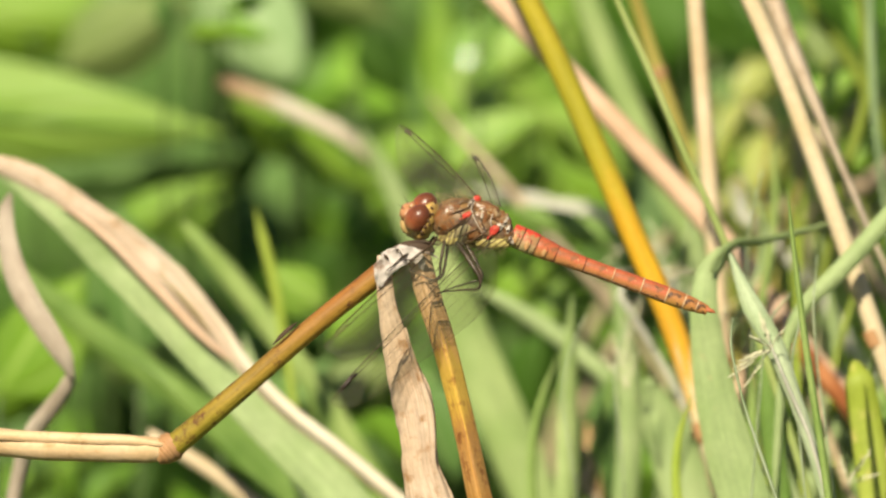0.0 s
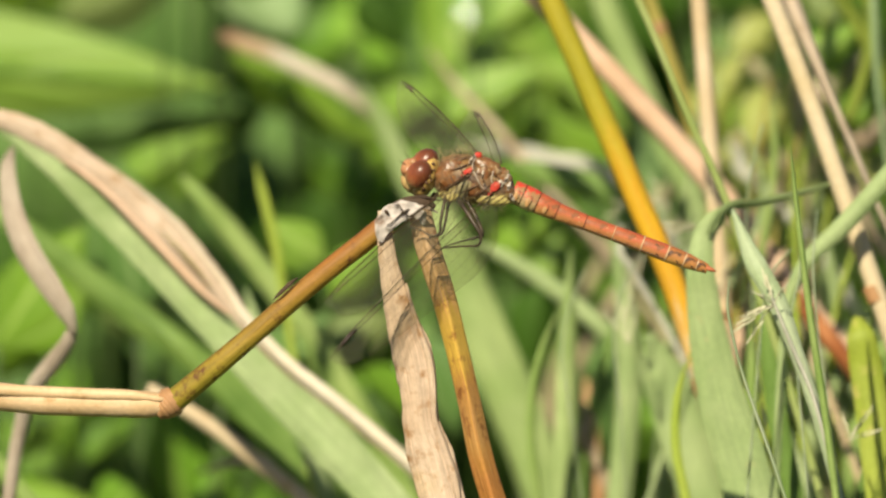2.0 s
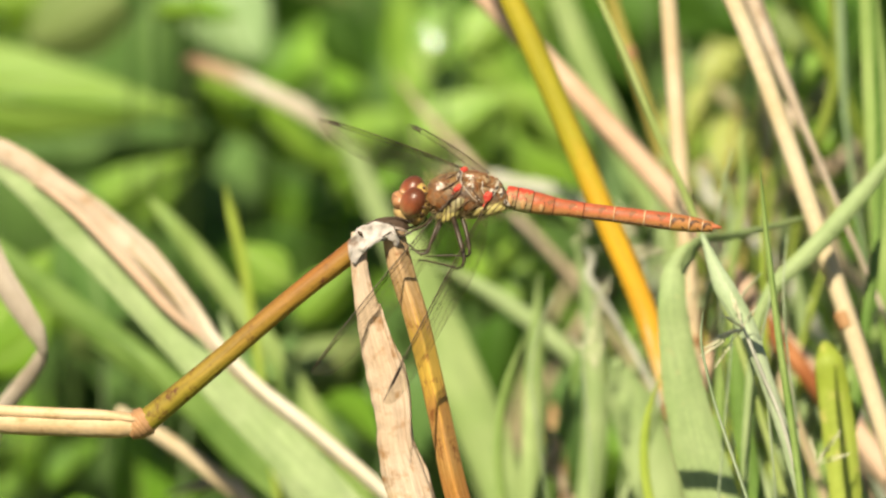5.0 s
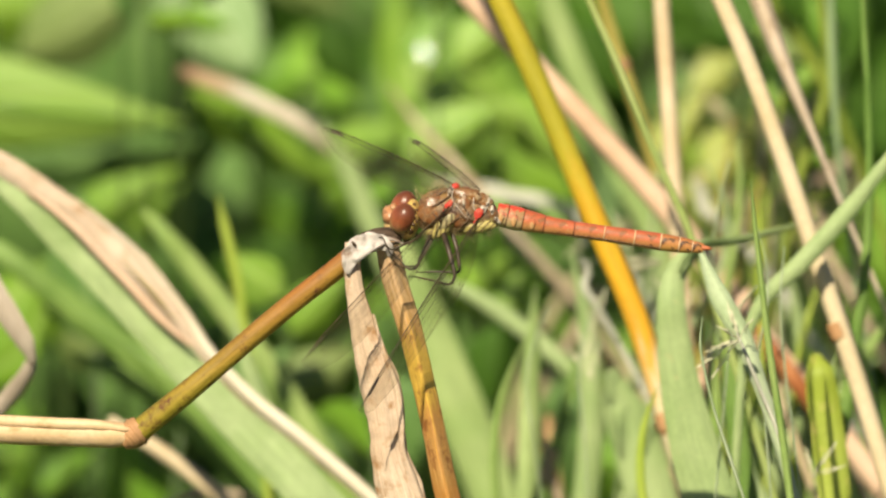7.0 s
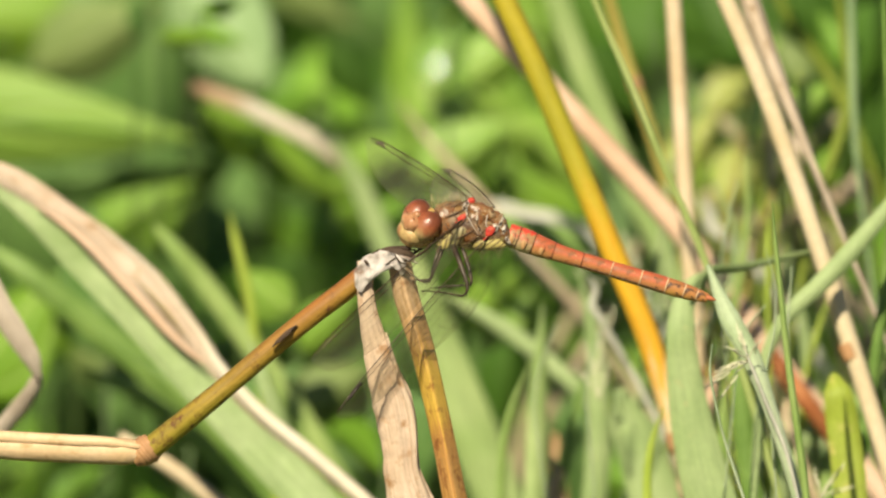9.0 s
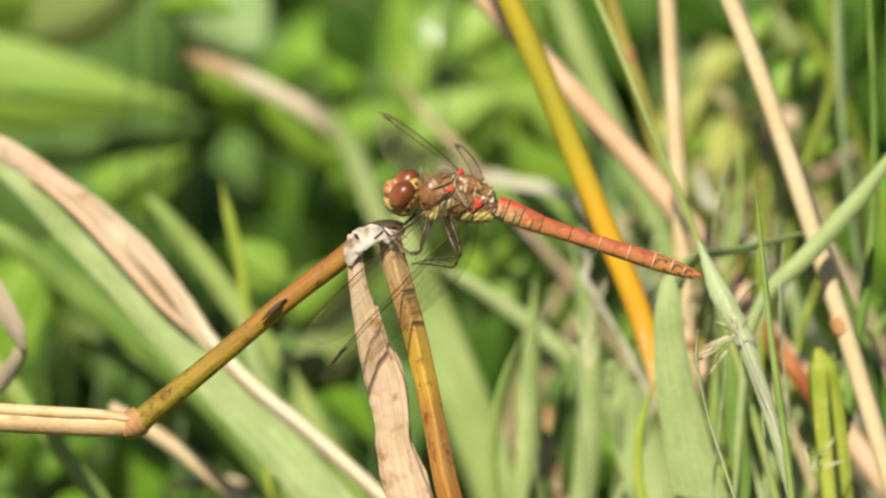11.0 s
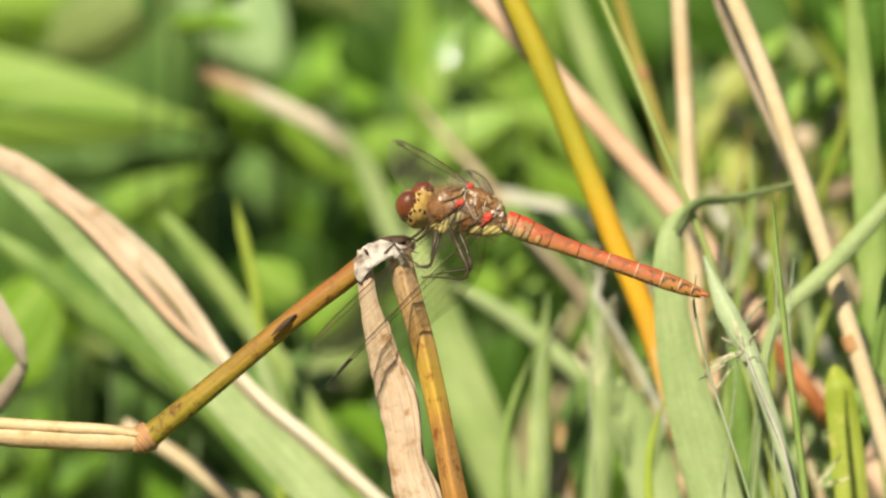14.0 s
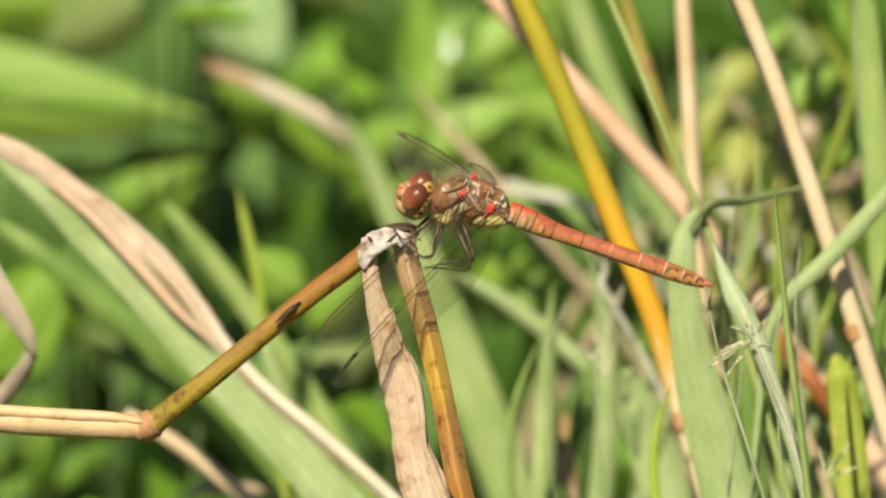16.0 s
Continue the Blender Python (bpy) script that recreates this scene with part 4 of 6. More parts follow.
WINGS = {"far_fore": make_wing(29.5 * MM, False, STIGMA_GREY), "far_hind": make_wing(28.5 * MM, True, STIGMA_GREY),
         "near_fore": make_wing(29.5 * MM, False, STIGMA_GLARE), "near_hind": make_wing(30.0 * MM, True, STIGMA_SKIN)}
HINGE = {"far_fore": (845, 350, 1.6), "far_hind": (886, 366, 1.4), "near_fore": (830, 382, -2.9), "near_hind": (874, 414, -2.7)}
SPAN = {"far_fore": 29.5, "far_hind": 28.5, "near_fore": 29.5, "near_hind": 30.0}
SIDE = {"far_fore": 1, "far_hind": 1, "near_fore": -1, "near_hind": -1}


def make_leg(pts, radii, material=None):
    bm = bmesh.new()
    ps = [L(*p) for p in pts]
    tube(bm, ps, [r * MM * 0.68 for r in radii], 7, 3)
    rng = random.Random(len(pts) + int(pts[0][0]))
    for i in range(1, len(ps) - 1):
        for _ in range(7):
            q = ps[i].lerp(ps[i + 1], rng.random())
            tube(bm, [q, q + Vector((rng.uniform(-.5, .5), rng.uniform(-.5, .5), -0.5)) * MM], [0.03 * MM, 0.008 * MM], 3, 1)
    return part("leg", bm, material or LEG_SKIN, fly, "thin dark bristly leg"), ps[0], ps[-1]


LEGS = [
    make_leg([(806, 425, -2.0), (818, 442, -3.4), (836, 470, -4.6), (850, 496, -5.0), (849, 508, -5.0), (820, 513, -4.0), (782, 517, -2.4), (772, 519, -2.0)], [0.5, 0.52, 0.44, 0.34, 0.24, 0.18, 0.15, 0.08]),
    make_leg([(822, 430, -1.0), (836, 452, -1.6), (848, 476, -2.2), (853, 494, -2.4), (840, 498, -2.2), (805, 508, -2.0), (780, 517, -1.6)], [0.42, 0.42, 0.36, 0.26, 0.2, 0.16, 0.08]),
    make_leg([(788, 424, -2.2), (784, 440, -3.4), (779, 470, -3.8), (776, 492, -3.8), (768, 496, -3.8), (745, 486, -3.4), (722, 477, -3.4)], [0.34, 0.36, 0.3, 0.26, 0.2, 0.15, 0.08]),
    make_leg([(794, 424, -0.6), (791, 445, -1.0), (786, 475, -1.2), (781, 492, -1.2), (770, 496, -1.6), (752, 500, -1.6)], [0.32, 0.32, 0.28, 0.22, 0.16, 0.08]),
    make_leg([(772, 420, -2.0), (764, 434, -3.2), (742, 449, -4.2), (722, 461, -4.4), (714, 455, -4.4), (706, 443, -4.2), (700, 440, -3.8)], [0.28, 0.28, 0.22, 0.17, 0.13, 0.10, 0.05]),
    make_leg([(768, 420, 0.6), (752, 436, 0.0), (730, 447, -2.4), (712, 455, -3.9), (694, 472, -4.2), (684, 478, -4.0)], [0.3, 0.3, 0.26, 0.2, 0.14, 0.07]),
]


# ---- grass and stems beside the reed ----
SWAY = {}


def grow(key, *args, **kw):
    ob = blade(*args, **kw)
    if key:
        SWAY.setdefault(key, []).append(ob)
    return ob


STALKS = "tall dry stalks"
TUFT = "green grass blades beside the dragonfly"
yellow = grow("yellow", "yellow_stalk", [(1330, 1010, 70), (1285, 870, 70), (1250, 765, 70), (1232, 705, 70), (1195, 590, 70), (1120, 415, 70), (1045, 240, 70), (985, 105, 70), (935, 0, 70), (890, -100, 70), (300, -1400, 70)],
     [40, 40, 42, 46, 46, 46, 46, 45, 44, 42], YELLOW_STEM, "thick ochre-yellow grass stem turning green above", "grass stem", STALKS, round_=True)
blade("node", [(1258, 785, 70), (1252, 770, 70), (1248, 758, 70), (1243, 744, 70)], [40, 51, 50, 44], NODE_SKIN, "brown swollen joint", rooted=False, parent=yellow, round_=True)
folded = grow("fore", "grass_shoot", [(1350, 1000, 49), (1318, 885, 49), (1292, 800, 49), (1267, 700, 49), (1251, 600, 49), (1246, 530, 49), (1252, 486, 50), (1276, 452, 51), (1296, 438, 52)],
              [98, 96, 90, 76, 60, 50, 42, 32, 12], GREY_BLADE, "broad grey-green grass blade folded over near its tip", "grass shoot", TUFT, fold=0.12, seed=1, rib=GREEN_BLADE)
blade("folded_tip", [(1258, 482, 49), (1272, 458, 49), (1292, 440, 50), (1345, 430, 54), (1420, 410, 57), (1505, 384, 61)], [10, 26, 34, 30, 17, 3], GREY_BLADE, "shaded underside of the folded tip", rooted=False, parent=folded, fold=0.3, turn=62)
grow("fore", "grass_shoot", [(1380, 900, 4), (1345, 800, 4), (1318, 720, 4), (1303, 660, 4), (1294, 610, 4), (1297, 562, 4)], [6, 6, 5, 5, 5, 2], SHEATH_PALE, "thin wavy pale grass thread", "grass shoot", TUFT, fold=0.5)
peach = grow("peach", "dry_stalk", [(1620, 860, 109), (1485, 690, 109), (1415, 610, 109), (1282, 430, 109), (1158, 290, 109), (1030, 155, 109), (890, 10, 109), (800, -90, 109), (-300, -1300, 109)], [46, 46, 46, 46, 45, 44, 44, 42], PEACH_STEM,
     "slanting peach-tan dry stalk", "dry stalk", STALKS, round_=True)
tan = grow("tan", "dry_stalk", [(1290, 820, 90), (1278, 600, 90), (1262, 400, 90), (1246, 200, 90), (1230, 0, 90), (1222, -100, 90), (1120, -1500, 90)], [34, 33, 32, 32, 31, 30], STRAW, "upright pale straw-coloured dry stalk", "dry stalk", STALKS, round_=True)
cream = grow("cream", "dry_stalk", [(1650, 900, 58), (1575, 665, 58), (1515, 490, 58), (1435, 262, 58), (1378, 112, 58), (1328, 0, 58), (1285, -90, 58), (700, -1500, 58)], [36, 35, 35, 34, 34, 34, 32], CREAM, "slanting cream straw stalk", "dry stalk", STALKS, round_=True)
blade("node", [(1553, 612, 58), (1547, 598, 58), (1541, 584, 58)], [35.5, 37, 35.5], NODE_SKIN, "brown joint", rooted=False, parent=cream, round_=True)
blade("node", [(1281, 652, 90), (1280, 640, 90), (1279, 628, 90)], [33, 38, 33], NODE_SKIN, "brown joint", rooted=False, parent=tan, round_=True)
grow("brown", "dry_stalk", [(1640, 640, 74), (1535, 400, 74), (1475, 260, 74), (1415, 120, 74), (1372, 10, 74), (1340, -80, 74), (760, -1400, 74)], [9, 10, 14, 30, 38, 34], PINK_STRAW, "pinkish-beige flat withered dry stalk", "dry stalk", STALKS, fold=0.6, thick=0.001)
grow("thin", "grass_shoot", [(1330, 560, 51), (1284, 432, 51), (1213, 275, 51), (1147, 120, 51), (1092, 0, 51), (1055, -90, 51)], [15, 14, 13, 13, 12, 11], FRESH_BLADE, "narrow upright lime-green grass blade", "grass shoot", TUFT, fold=0.4)
olive = grow("thin", "dry_stalk", [(1255, 420, 138), (1205, 240, 138), (1150, 80, 138), (1110, -50, 138)], [24, 24, 24, 22], OLIVE_STRAW, "thin olive-yellow slanting dry stalk", "dry stalk", STALKS, round_=True)
blade("node", [(1170, 140, 138), (1167, 130, 138), (1164, 120, 138)], [25, 29, 25], NODE_SKIN, "brown joint", rooted=False, parent=olive, round_=True)
grow("far", "grass_shoot", [(1245, 470, 180), (1155, 280, 180), (1080, 110, 180), (1015, -60, 180)], [42, 50, 50, 46], SOFT_BLADE, "broad soft green grass blade", "grass shoot", TUFT, fold=0.2, rib=GREEN_BLADE)
grow("right", "grass_shoot", [(1370, 960, 50), (1376, 800, 50), (1384, 680, 50), (1396, 596, 50), (1425, 540, 50), (1478, 488, 51), (1568, 388, 53), (1660, 270, 56)], [14, 16, 18, 22, 28, 34, 34, 20], GREY_BLADE, "arching green grass blade", "grass shoot", TUFT, fold=0.25, rib=GREEN_BLADE)
grow("right", "grass_shoot", [(1475, 950, 16), (1455, 800, 16), (1430, 640, 16), (1412, 500, 16), (1400, 400, 16), (1394, 335, 16)], [14, 14, 13, 11, 8, 2], GREEN_BLADE, "very thin upright grass blade", "grass shoot", TUFT, fold=0.4)
grow("seed", "grass_shoot", [(1480, 950, 22), (1445, 820, 22), (1405, 700, 22), (1372, 615, 22), (1330, 540, 24), (1292, 450, 28)], [18, 22, 26, 36, 38, 8], SHEATH_PALE, "pale green grass sheath", "grass shoot", TUFT, fold=0.5)
grow("seed", "grass_shoot", [(1478, 950, 19), (1452, 840, 19), (1432, 770, 19), (1404, 706, 19), (1376, 640, 19), (1362, 606, 20)], [6, 7, 8, 8, 7, 3], PALE_DEAD, "pale withered strand along a sheath", "grass shoot", TUFT, fold=0.4, wave=0.1)
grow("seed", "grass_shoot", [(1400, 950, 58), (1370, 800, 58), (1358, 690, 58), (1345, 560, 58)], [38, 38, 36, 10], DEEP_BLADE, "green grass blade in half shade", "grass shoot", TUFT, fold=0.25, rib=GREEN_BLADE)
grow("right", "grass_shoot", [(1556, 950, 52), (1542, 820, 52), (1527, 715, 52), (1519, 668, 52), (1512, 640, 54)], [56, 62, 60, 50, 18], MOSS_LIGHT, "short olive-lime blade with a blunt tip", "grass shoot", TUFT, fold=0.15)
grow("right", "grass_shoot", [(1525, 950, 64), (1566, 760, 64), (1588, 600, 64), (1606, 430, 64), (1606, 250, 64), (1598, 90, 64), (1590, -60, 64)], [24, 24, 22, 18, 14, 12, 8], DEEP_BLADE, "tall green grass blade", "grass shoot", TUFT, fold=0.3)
grow("right", "grass_shoot", [(1640, 820, 112), (1590, 520, 112), (1562, 330, 112), (1548, 200, 112), (1542, 80, 112), (1536, -80, 112)], [8, 9, 10, 14, 17, 16], SHADED_GREY_BLADE, "soft grey-green upright blade in half shade", "grass shoot", TUFT, fold=0.3)
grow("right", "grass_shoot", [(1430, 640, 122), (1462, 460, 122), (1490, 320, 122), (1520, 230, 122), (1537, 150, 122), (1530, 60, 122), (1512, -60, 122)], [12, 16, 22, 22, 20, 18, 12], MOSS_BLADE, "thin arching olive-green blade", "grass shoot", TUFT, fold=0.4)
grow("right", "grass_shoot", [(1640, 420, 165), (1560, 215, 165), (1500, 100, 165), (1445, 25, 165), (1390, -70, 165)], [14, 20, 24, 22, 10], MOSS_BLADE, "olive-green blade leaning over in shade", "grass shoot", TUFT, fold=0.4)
grow("", "dead_leaf", [(1435, 215, 205), (1462, 240, 203), (1480, 285, 205)], [22, 40, 6], PINK_STRAW, "pinkish-brown withered leaf in the undergrowth", "dead leaf", fold=0.4)
grow("", "dead_leaf", [(1580, 290, 205), (1548, 312, 203), (1520, 345, 205)], [20, 38, 6], BROWN_STRAW, "brown withered leaf in the undergrowth", "dead leaf", fold=0.4)
grow("seed", "grass_shoot", [(1240, 960, 102), (1205, 840, 102), (1170, 740, 102), (1145, 670, 102)], [84, 96, 80, 20], GREY_BLADE, "blue-grey broad blade in shade", "grass shoot", TUFT, fold=0.2, rib=GREEN_BLADE)
rng = random.Random(21)
for x0, y0, x1, y1, w, wd, mt in ((955, 960, 992, 620, 95, 18, GREEN_BLADE), (1004, 960, 1012, 520, 112, 44, SOFT_BLADE), (1098, 960, 1074, 450, 112, 48, GREY_BLADE),
                              (1215, 960, 1225, 700, 58, 18, LIME_BLADE), (1320, 960, 1330, 640, 87, 30, GREEN_BLADE), (1040, 960, 1120, 590, 126, 26, DEEP_BLADE),
                              (1305, 560, 1310, 300, 102, 12, PALE_BLADE), (1350, 520, 1368, 250, 102, 16, GREEN_BLADE), (1410, 560, 1404, 360, 87, 10, LIME_BLADE), (1180, 940, 1260, 640, 130, 34, GREY_BLADE),
                              (1430, 940, 1380, 600, 80, 24, PALE_BLADE), (1255, 560, 1262, 380, 116, 14, GREEN_BLADE), (1480, 900, 1530, 470, 109, 20, LIME_BLADE), (1590, 960, 1540, 640, 65, 40, GREEN_BLADE),
                              (1350, 900, 1290, 470, 123, 40, LIME_BLADE)):
    b = rng.uniform(-40, 40)
    grow("tuft", "grass_shoot", [(x0, y0, w), (x0 * .65 + x1 * .35 + b, y0 * .65 + y1 * .35, w), (x0 * .3 + x1 * .7 + b, y0 * .3 + y1 * .7, w), (x1, y1, w)], [wd, wd, wd * 0.8, 2], mt,
         "upright green grass blade in the tuft", "grass shoot", TUFT, fold=rng.uniform(0.15, 0.5), turn=rng.uniform(-25, 25))
grow("tuft", "grass_shoot", [(1130, 720, 138), (1050, 645, 138), (960, 575, 138), (885, 530, 138), (830, 505, 138)], [30, 34, 34, 26, 5], PALE_BLADE, "pale green blade leaning across the tuft", "grass shoot", TUFT, fold=0.3)
grow("back", "grass_shoot", [(990, 1010, 167), (925, 830, 167), (865, 690, 167), (815, 570, 167), (785, 470, 167), (770, 400, 171)], [84, 98, 98, 90, 56, 8], SOFT_BLADE, "broad pale green blade behind the reed", "grass shoot", TUFT, fold=0.2, rib=GREEN_BLADE)
beige = grow("back", "dry_stalk", [(1205, 800, 181), (1150, 645, 181), (1065, 520, 181), (975, 425, 181), (890, 320, 190), (815, 240, 200), (760, 170, 215)], [29, 28, 26, 24, 20, 15, 5], BROWN_STRAW, "beige-brown slanting thin dry stalk", "dry stalk", STALKS, round_=True)
blade("node", [(1158, 660, 181), (1150, 645, 181), (1142, 632, 181)], [31, 36, 31], NODE_SKIN, "brown joint", rooted=False, parent=beige, round_=True)
grow("back", "dead_leaf", [(1140, 450, 195), (1075, 385, 195), (1000, 370, 195), (930, 355, 195), (870, 345, 195), (830, 330, 197)], [18, 30, 38, 34, 24, 6], PALE_DEAD, "whitish withered leaf lying across", "dead leaf", fold=0.5, wave=0.2)
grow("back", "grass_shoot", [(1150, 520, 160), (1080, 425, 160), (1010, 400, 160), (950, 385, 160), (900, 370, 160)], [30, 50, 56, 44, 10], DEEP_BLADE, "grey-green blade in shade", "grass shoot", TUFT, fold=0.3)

rng = random.Random(33)
for i in range(8):
    x = rng.uniform(1190, 1580)
    y = rng.uniform(480, 760)
    lean = rng.uniform(-200, 200)
    w = rng.uniform(70, 190)
    mt = rng.choice((PALE_BLADE, GREY_BLADE, GREEN_BLADE, PALE_BLADE, GREY_BLADE))
    wd = rng.uniform(9, 38)
    grow("tuft", "grass_shoot", [(x, 960, w), (x + lean * 0.3, 960 - (960 - y) * 0.45, w), (x + lean * 0.75, 960 - (960 - y) * 0.8, w), (x + lean * 1.2, y, w)], [wd, wd, wd * 0.8, 2], mt,
         "thin upright wisp of grass in the tuft", "grass shoot", TUFT, fold=rng.uniform(0.2, 0.6), turn=rng.uniform(-30, 30))
grow("tuft", "dry_stalk", [(1066, 1000, 150), (1054, 890, 150), (1044, 790, 150), (1040, 750, 150)], [30, 30, 24, 8], NODE_SKIN, "short dull rust-brown dry stub in the tuft", "dry stalk", round_=True)
for pts in ([(1408, 700, 30), (1402, 640, 30), (1416, 560, 31), (1412, 470, 33), (1398, 420, 35)], [(1345, 700, 40), (1352, 620, 40), (1368, 560, 41), (1400, 520, 43)], [(1462, 760, 36), (1446, 640, 36), (1440, 540, 37), (1446, 452, 39)],
            [(1096, 760, 75), (1088, 660, 75), (1104, 590, 76), (1128, 540, 78)], [(1010, 800, 80), (996, 700, 80), (1010, 620, 81), (1036, 560, 83)], [(1330, 560, 70), (1322, 470, 70), (1332, 380, 71), (1350, 300, 73)]):
    grow("tuft", "grass_shoot", pts, [4, 4, 4, 3, 1], SHEATH_PALE, "hair-thin pale grass stalk", "grass shoot", TUFT, fold=0.4)
# withered bits low in the tuft
grow("tuft", "dead_leaf", [(1260, 860, 133), (1215, 740, 133), (1160, 650, 133), (1110, 570, 133)], [16, 26, 22, 6], BEIGE_DEAD, "pale beige withered leaf", "dead leaf", fold=0.4, wave=0.2)
blade("sheath", [(1540, 780, 99), (1485, 700, 96), (1430, 630, 96), (1400, 585, 96)], [24, 34, 34, 16], RUST_STRAW, "rust-red dry sheath", rooted=False, parent=peach, fold=0.7)

for x0, y0, x1, y1, wd, w, mt in ((1060, 900, 1030, 790, 30, 120, BROWN_STRAW), (1262, 700, 1185, 560, 20, 140, BROWN_STRAW), (1335, 610, 1390, 520, 34, 105, PEACH_STEM), (1462, 760, 1440, 640, 20, 100, STRAW), (1392, 860, 1350, 760, 26, 110, PALE_DEAD),
                                  (1122, 560, 1090, 470, 16, 100, PALE_DEAD), (1545, 480, 1500, 370, 28, 150, BROWN_STRAW), (1350, 410, 1285, 330, 26, 170, PALE_DEAD), (1560, 840, 1520, 720, 30, 120, PEACH_STEM)):
    grow("tuft", "dead_leaf", [(x0, y0, w), (x0 * .6 + x1 * .4 - 10, y0 * .6 + y1 * .4, w), (x0 * .25 + x1 * .75 + 6, y0 * .25 + y1 * .75, w), (x1, y1, w)], [wd * .7, wd, wd * .7, 3], mt, "thin withered leaf among the green grass", "dead leaf", fold=0.4, wave=0.15)


def seed_head(at, tips, label):
    """Spikelets of a grass head: thin pale stalks with narrow husks."""
    h = thing("grass_seed_head", S(*at), label, "seed head", TUFT)
    rr = random.Random(int(at[0]))
    for dx, dy in tips:
        a, b = Vector((0, 0, 0)), S(at[0] + dx, at[1] + dy, at[2] + rr.uniform(-3, 3)) - S(*at)
        m = a.lerp(b, 0.55) + Vector((0, 0, rr.uniform(0.2, 0.7) * MM))
        part("stalk", tube(bmesh.new(), [a, m, b], [0.10 * MM, 0.07 * MM, 0.035 * MM], 5, 4), SPIKE_SKIN, h)
        for q in (0.55, 0.75, 0.95):
            c = a.lerp(b, q)
            d = (b - a).normalized()
            husk = ball(bmesh.new(), (0, 0, 0), (1.0 * MM, 0.09 * MM, 0.11 * MM), None, 8, 6)
            ob = part("husk", husk, SPIKE_SKIN, h)
            ob.matrix_basis = Matrix.Translation(c) @ d.to_track_quat("X", "Z").to_matrix().to_4x4() @ pose(0, 0, 0, 0, 0, rr.uniform(-30, 30))
    return h


SPIKE_SKIN = skin_material("husk", [(0.3, (0.44, 0.42, 0.26)), (0.7, (0.62, 0.58, 0.42))], 500, 0.6)
for at, tips in (((1365, 620, 20), ((-52, 18), (-70, 45), (-45, 62), (-30, -22), (20, -35), (-12, -48), (-62, 30), (-20, -60), (-40, 10))), ((1180, 455, 116), ((-50, -30), (-95, -20), (-70, 25), (-30, -60))), ((1110, 690, 87), ((-8, -70), (-26, -95), (14, -60), (-40, -55))),
                 ((1500, 860, 41), ((18, -30), (40, -60), (-10, -45), (52, -20))), ((1270, 590, 87), ((-30, -40), (18, -60), (-50, -80))), ((1112, 640, 92), ((6, -95), (22, -110), (-6, -70), (-20, -20), (-34, 10))), ((1232, 482, 72), ((-40, 8), (-76, 22), (-58, -10), (-90, 4))),
                 ((1140, 428, 120), ((-50, 16), (-75, 40), (-30, -24), (40, 18)))):
    SWAY.setdefault("seed", []).append(seed_head(at, tips, "pale wispy grass seed head"))

# ---- blades and withered leaves on the other side ----
wither = grow("left", "withered_leaf", [(800, 975, 84), (705, 888, 84), (650, 842, 84), (600, 800, 84), (550, 762, 84), (500, 720, 84), (460, 679, 84), (425, 638, 84), (396, 603, 84), (350, 554, 84), (300, 499, 84), (250, 452, 84), (200, 408, 84), (150, 372, 84), (100, 337, 84), (60, 315, 84), (15, 296, 84), (-70, 282, 84)],
     [22, 24, 25, 25, 25, 26, 28, 32, 44, 62, 68, 62, 52, 44, 44, 46, 38, 24], TAN_LEAF, "long tan withered blade with cream edges", "withered leaf", fold=0.15, seed=7, ragged=0.08, per=4)
blade("rolled_edge", [(800, 968, 83.7), (705, 882, 83.7), (600, 794, 83.7), (500, 714, 83.7), (430, 636, 83.7), (398, 585, 83.7), (352, 527, 83.7), (300, 464, 83.7), (250, 421, 83.7), (200, 384, 83.7)], [22, 24, 25, 24, 20, 11, 8, 7, 5, 2], WHITE_STRAW, "whitish cream rolled edge", rooted=False, parent=wither, round_=True)
blade("split", [(382, 598, 82), (356, 566, 82), (330, 536, 82), (304, 508, 82), (276, 480, 82)], [1, 4, 5, 4, 1], OLIVE_STRAW, "olive split between the edges", rooted=False, parent=wither, fold=0.4)
grow("left", "grass_shoot", [(735, 1030, 84.7), (622, 900, 84.7), (502, 775, 84.7), (395, 660, 84.7), (283, 540, 84.7), (180, 440, 84.7), (98, 368, 84.7), (20, 310, 84.7), (-50, 270, 84.7)], [80, 84, 86, 86, 84, 78, 58, 40, 10], PALE_BLADE, "broad light green blade under the withered one", "grass shoot", fold=-0.12, seed=8, rib=GREEN_BLADE)
blade("split_edge", [(408, 640, 82), (382, 618, 82), (340, 580, 82), (300, 536, 82), (250, 484, 82), (200, 432, 82), (150, 391, 83), (105, 362, 83)], [4, 11, 14, 15, 15, 14, 10, 3], PEACH_STEM, "orange-tan split edge", rooted=False, parent=wither, fold=0.4)
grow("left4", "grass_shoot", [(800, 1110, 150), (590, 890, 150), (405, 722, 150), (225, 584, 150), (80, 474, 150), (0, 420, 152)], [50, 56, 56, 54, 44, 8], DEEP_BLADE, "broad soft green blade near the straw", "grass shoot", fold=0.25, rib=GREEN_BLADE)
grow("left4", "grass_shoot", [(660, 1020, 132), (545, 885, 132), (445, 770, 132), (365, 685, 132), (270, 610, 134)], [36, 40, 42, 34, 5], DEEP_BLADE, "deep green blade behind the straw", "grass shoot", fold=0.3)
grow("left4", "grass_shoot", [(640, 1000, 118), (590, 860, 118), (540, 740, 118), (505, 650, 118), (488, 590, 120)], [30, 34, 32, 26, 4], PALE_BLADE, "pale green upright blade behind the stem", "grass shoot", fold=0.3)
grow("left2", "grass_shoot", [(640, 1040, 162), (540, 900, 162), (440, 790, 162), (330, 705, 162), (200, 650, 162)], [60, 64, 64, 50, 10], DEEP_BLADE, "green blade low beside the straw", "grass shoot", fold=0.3)
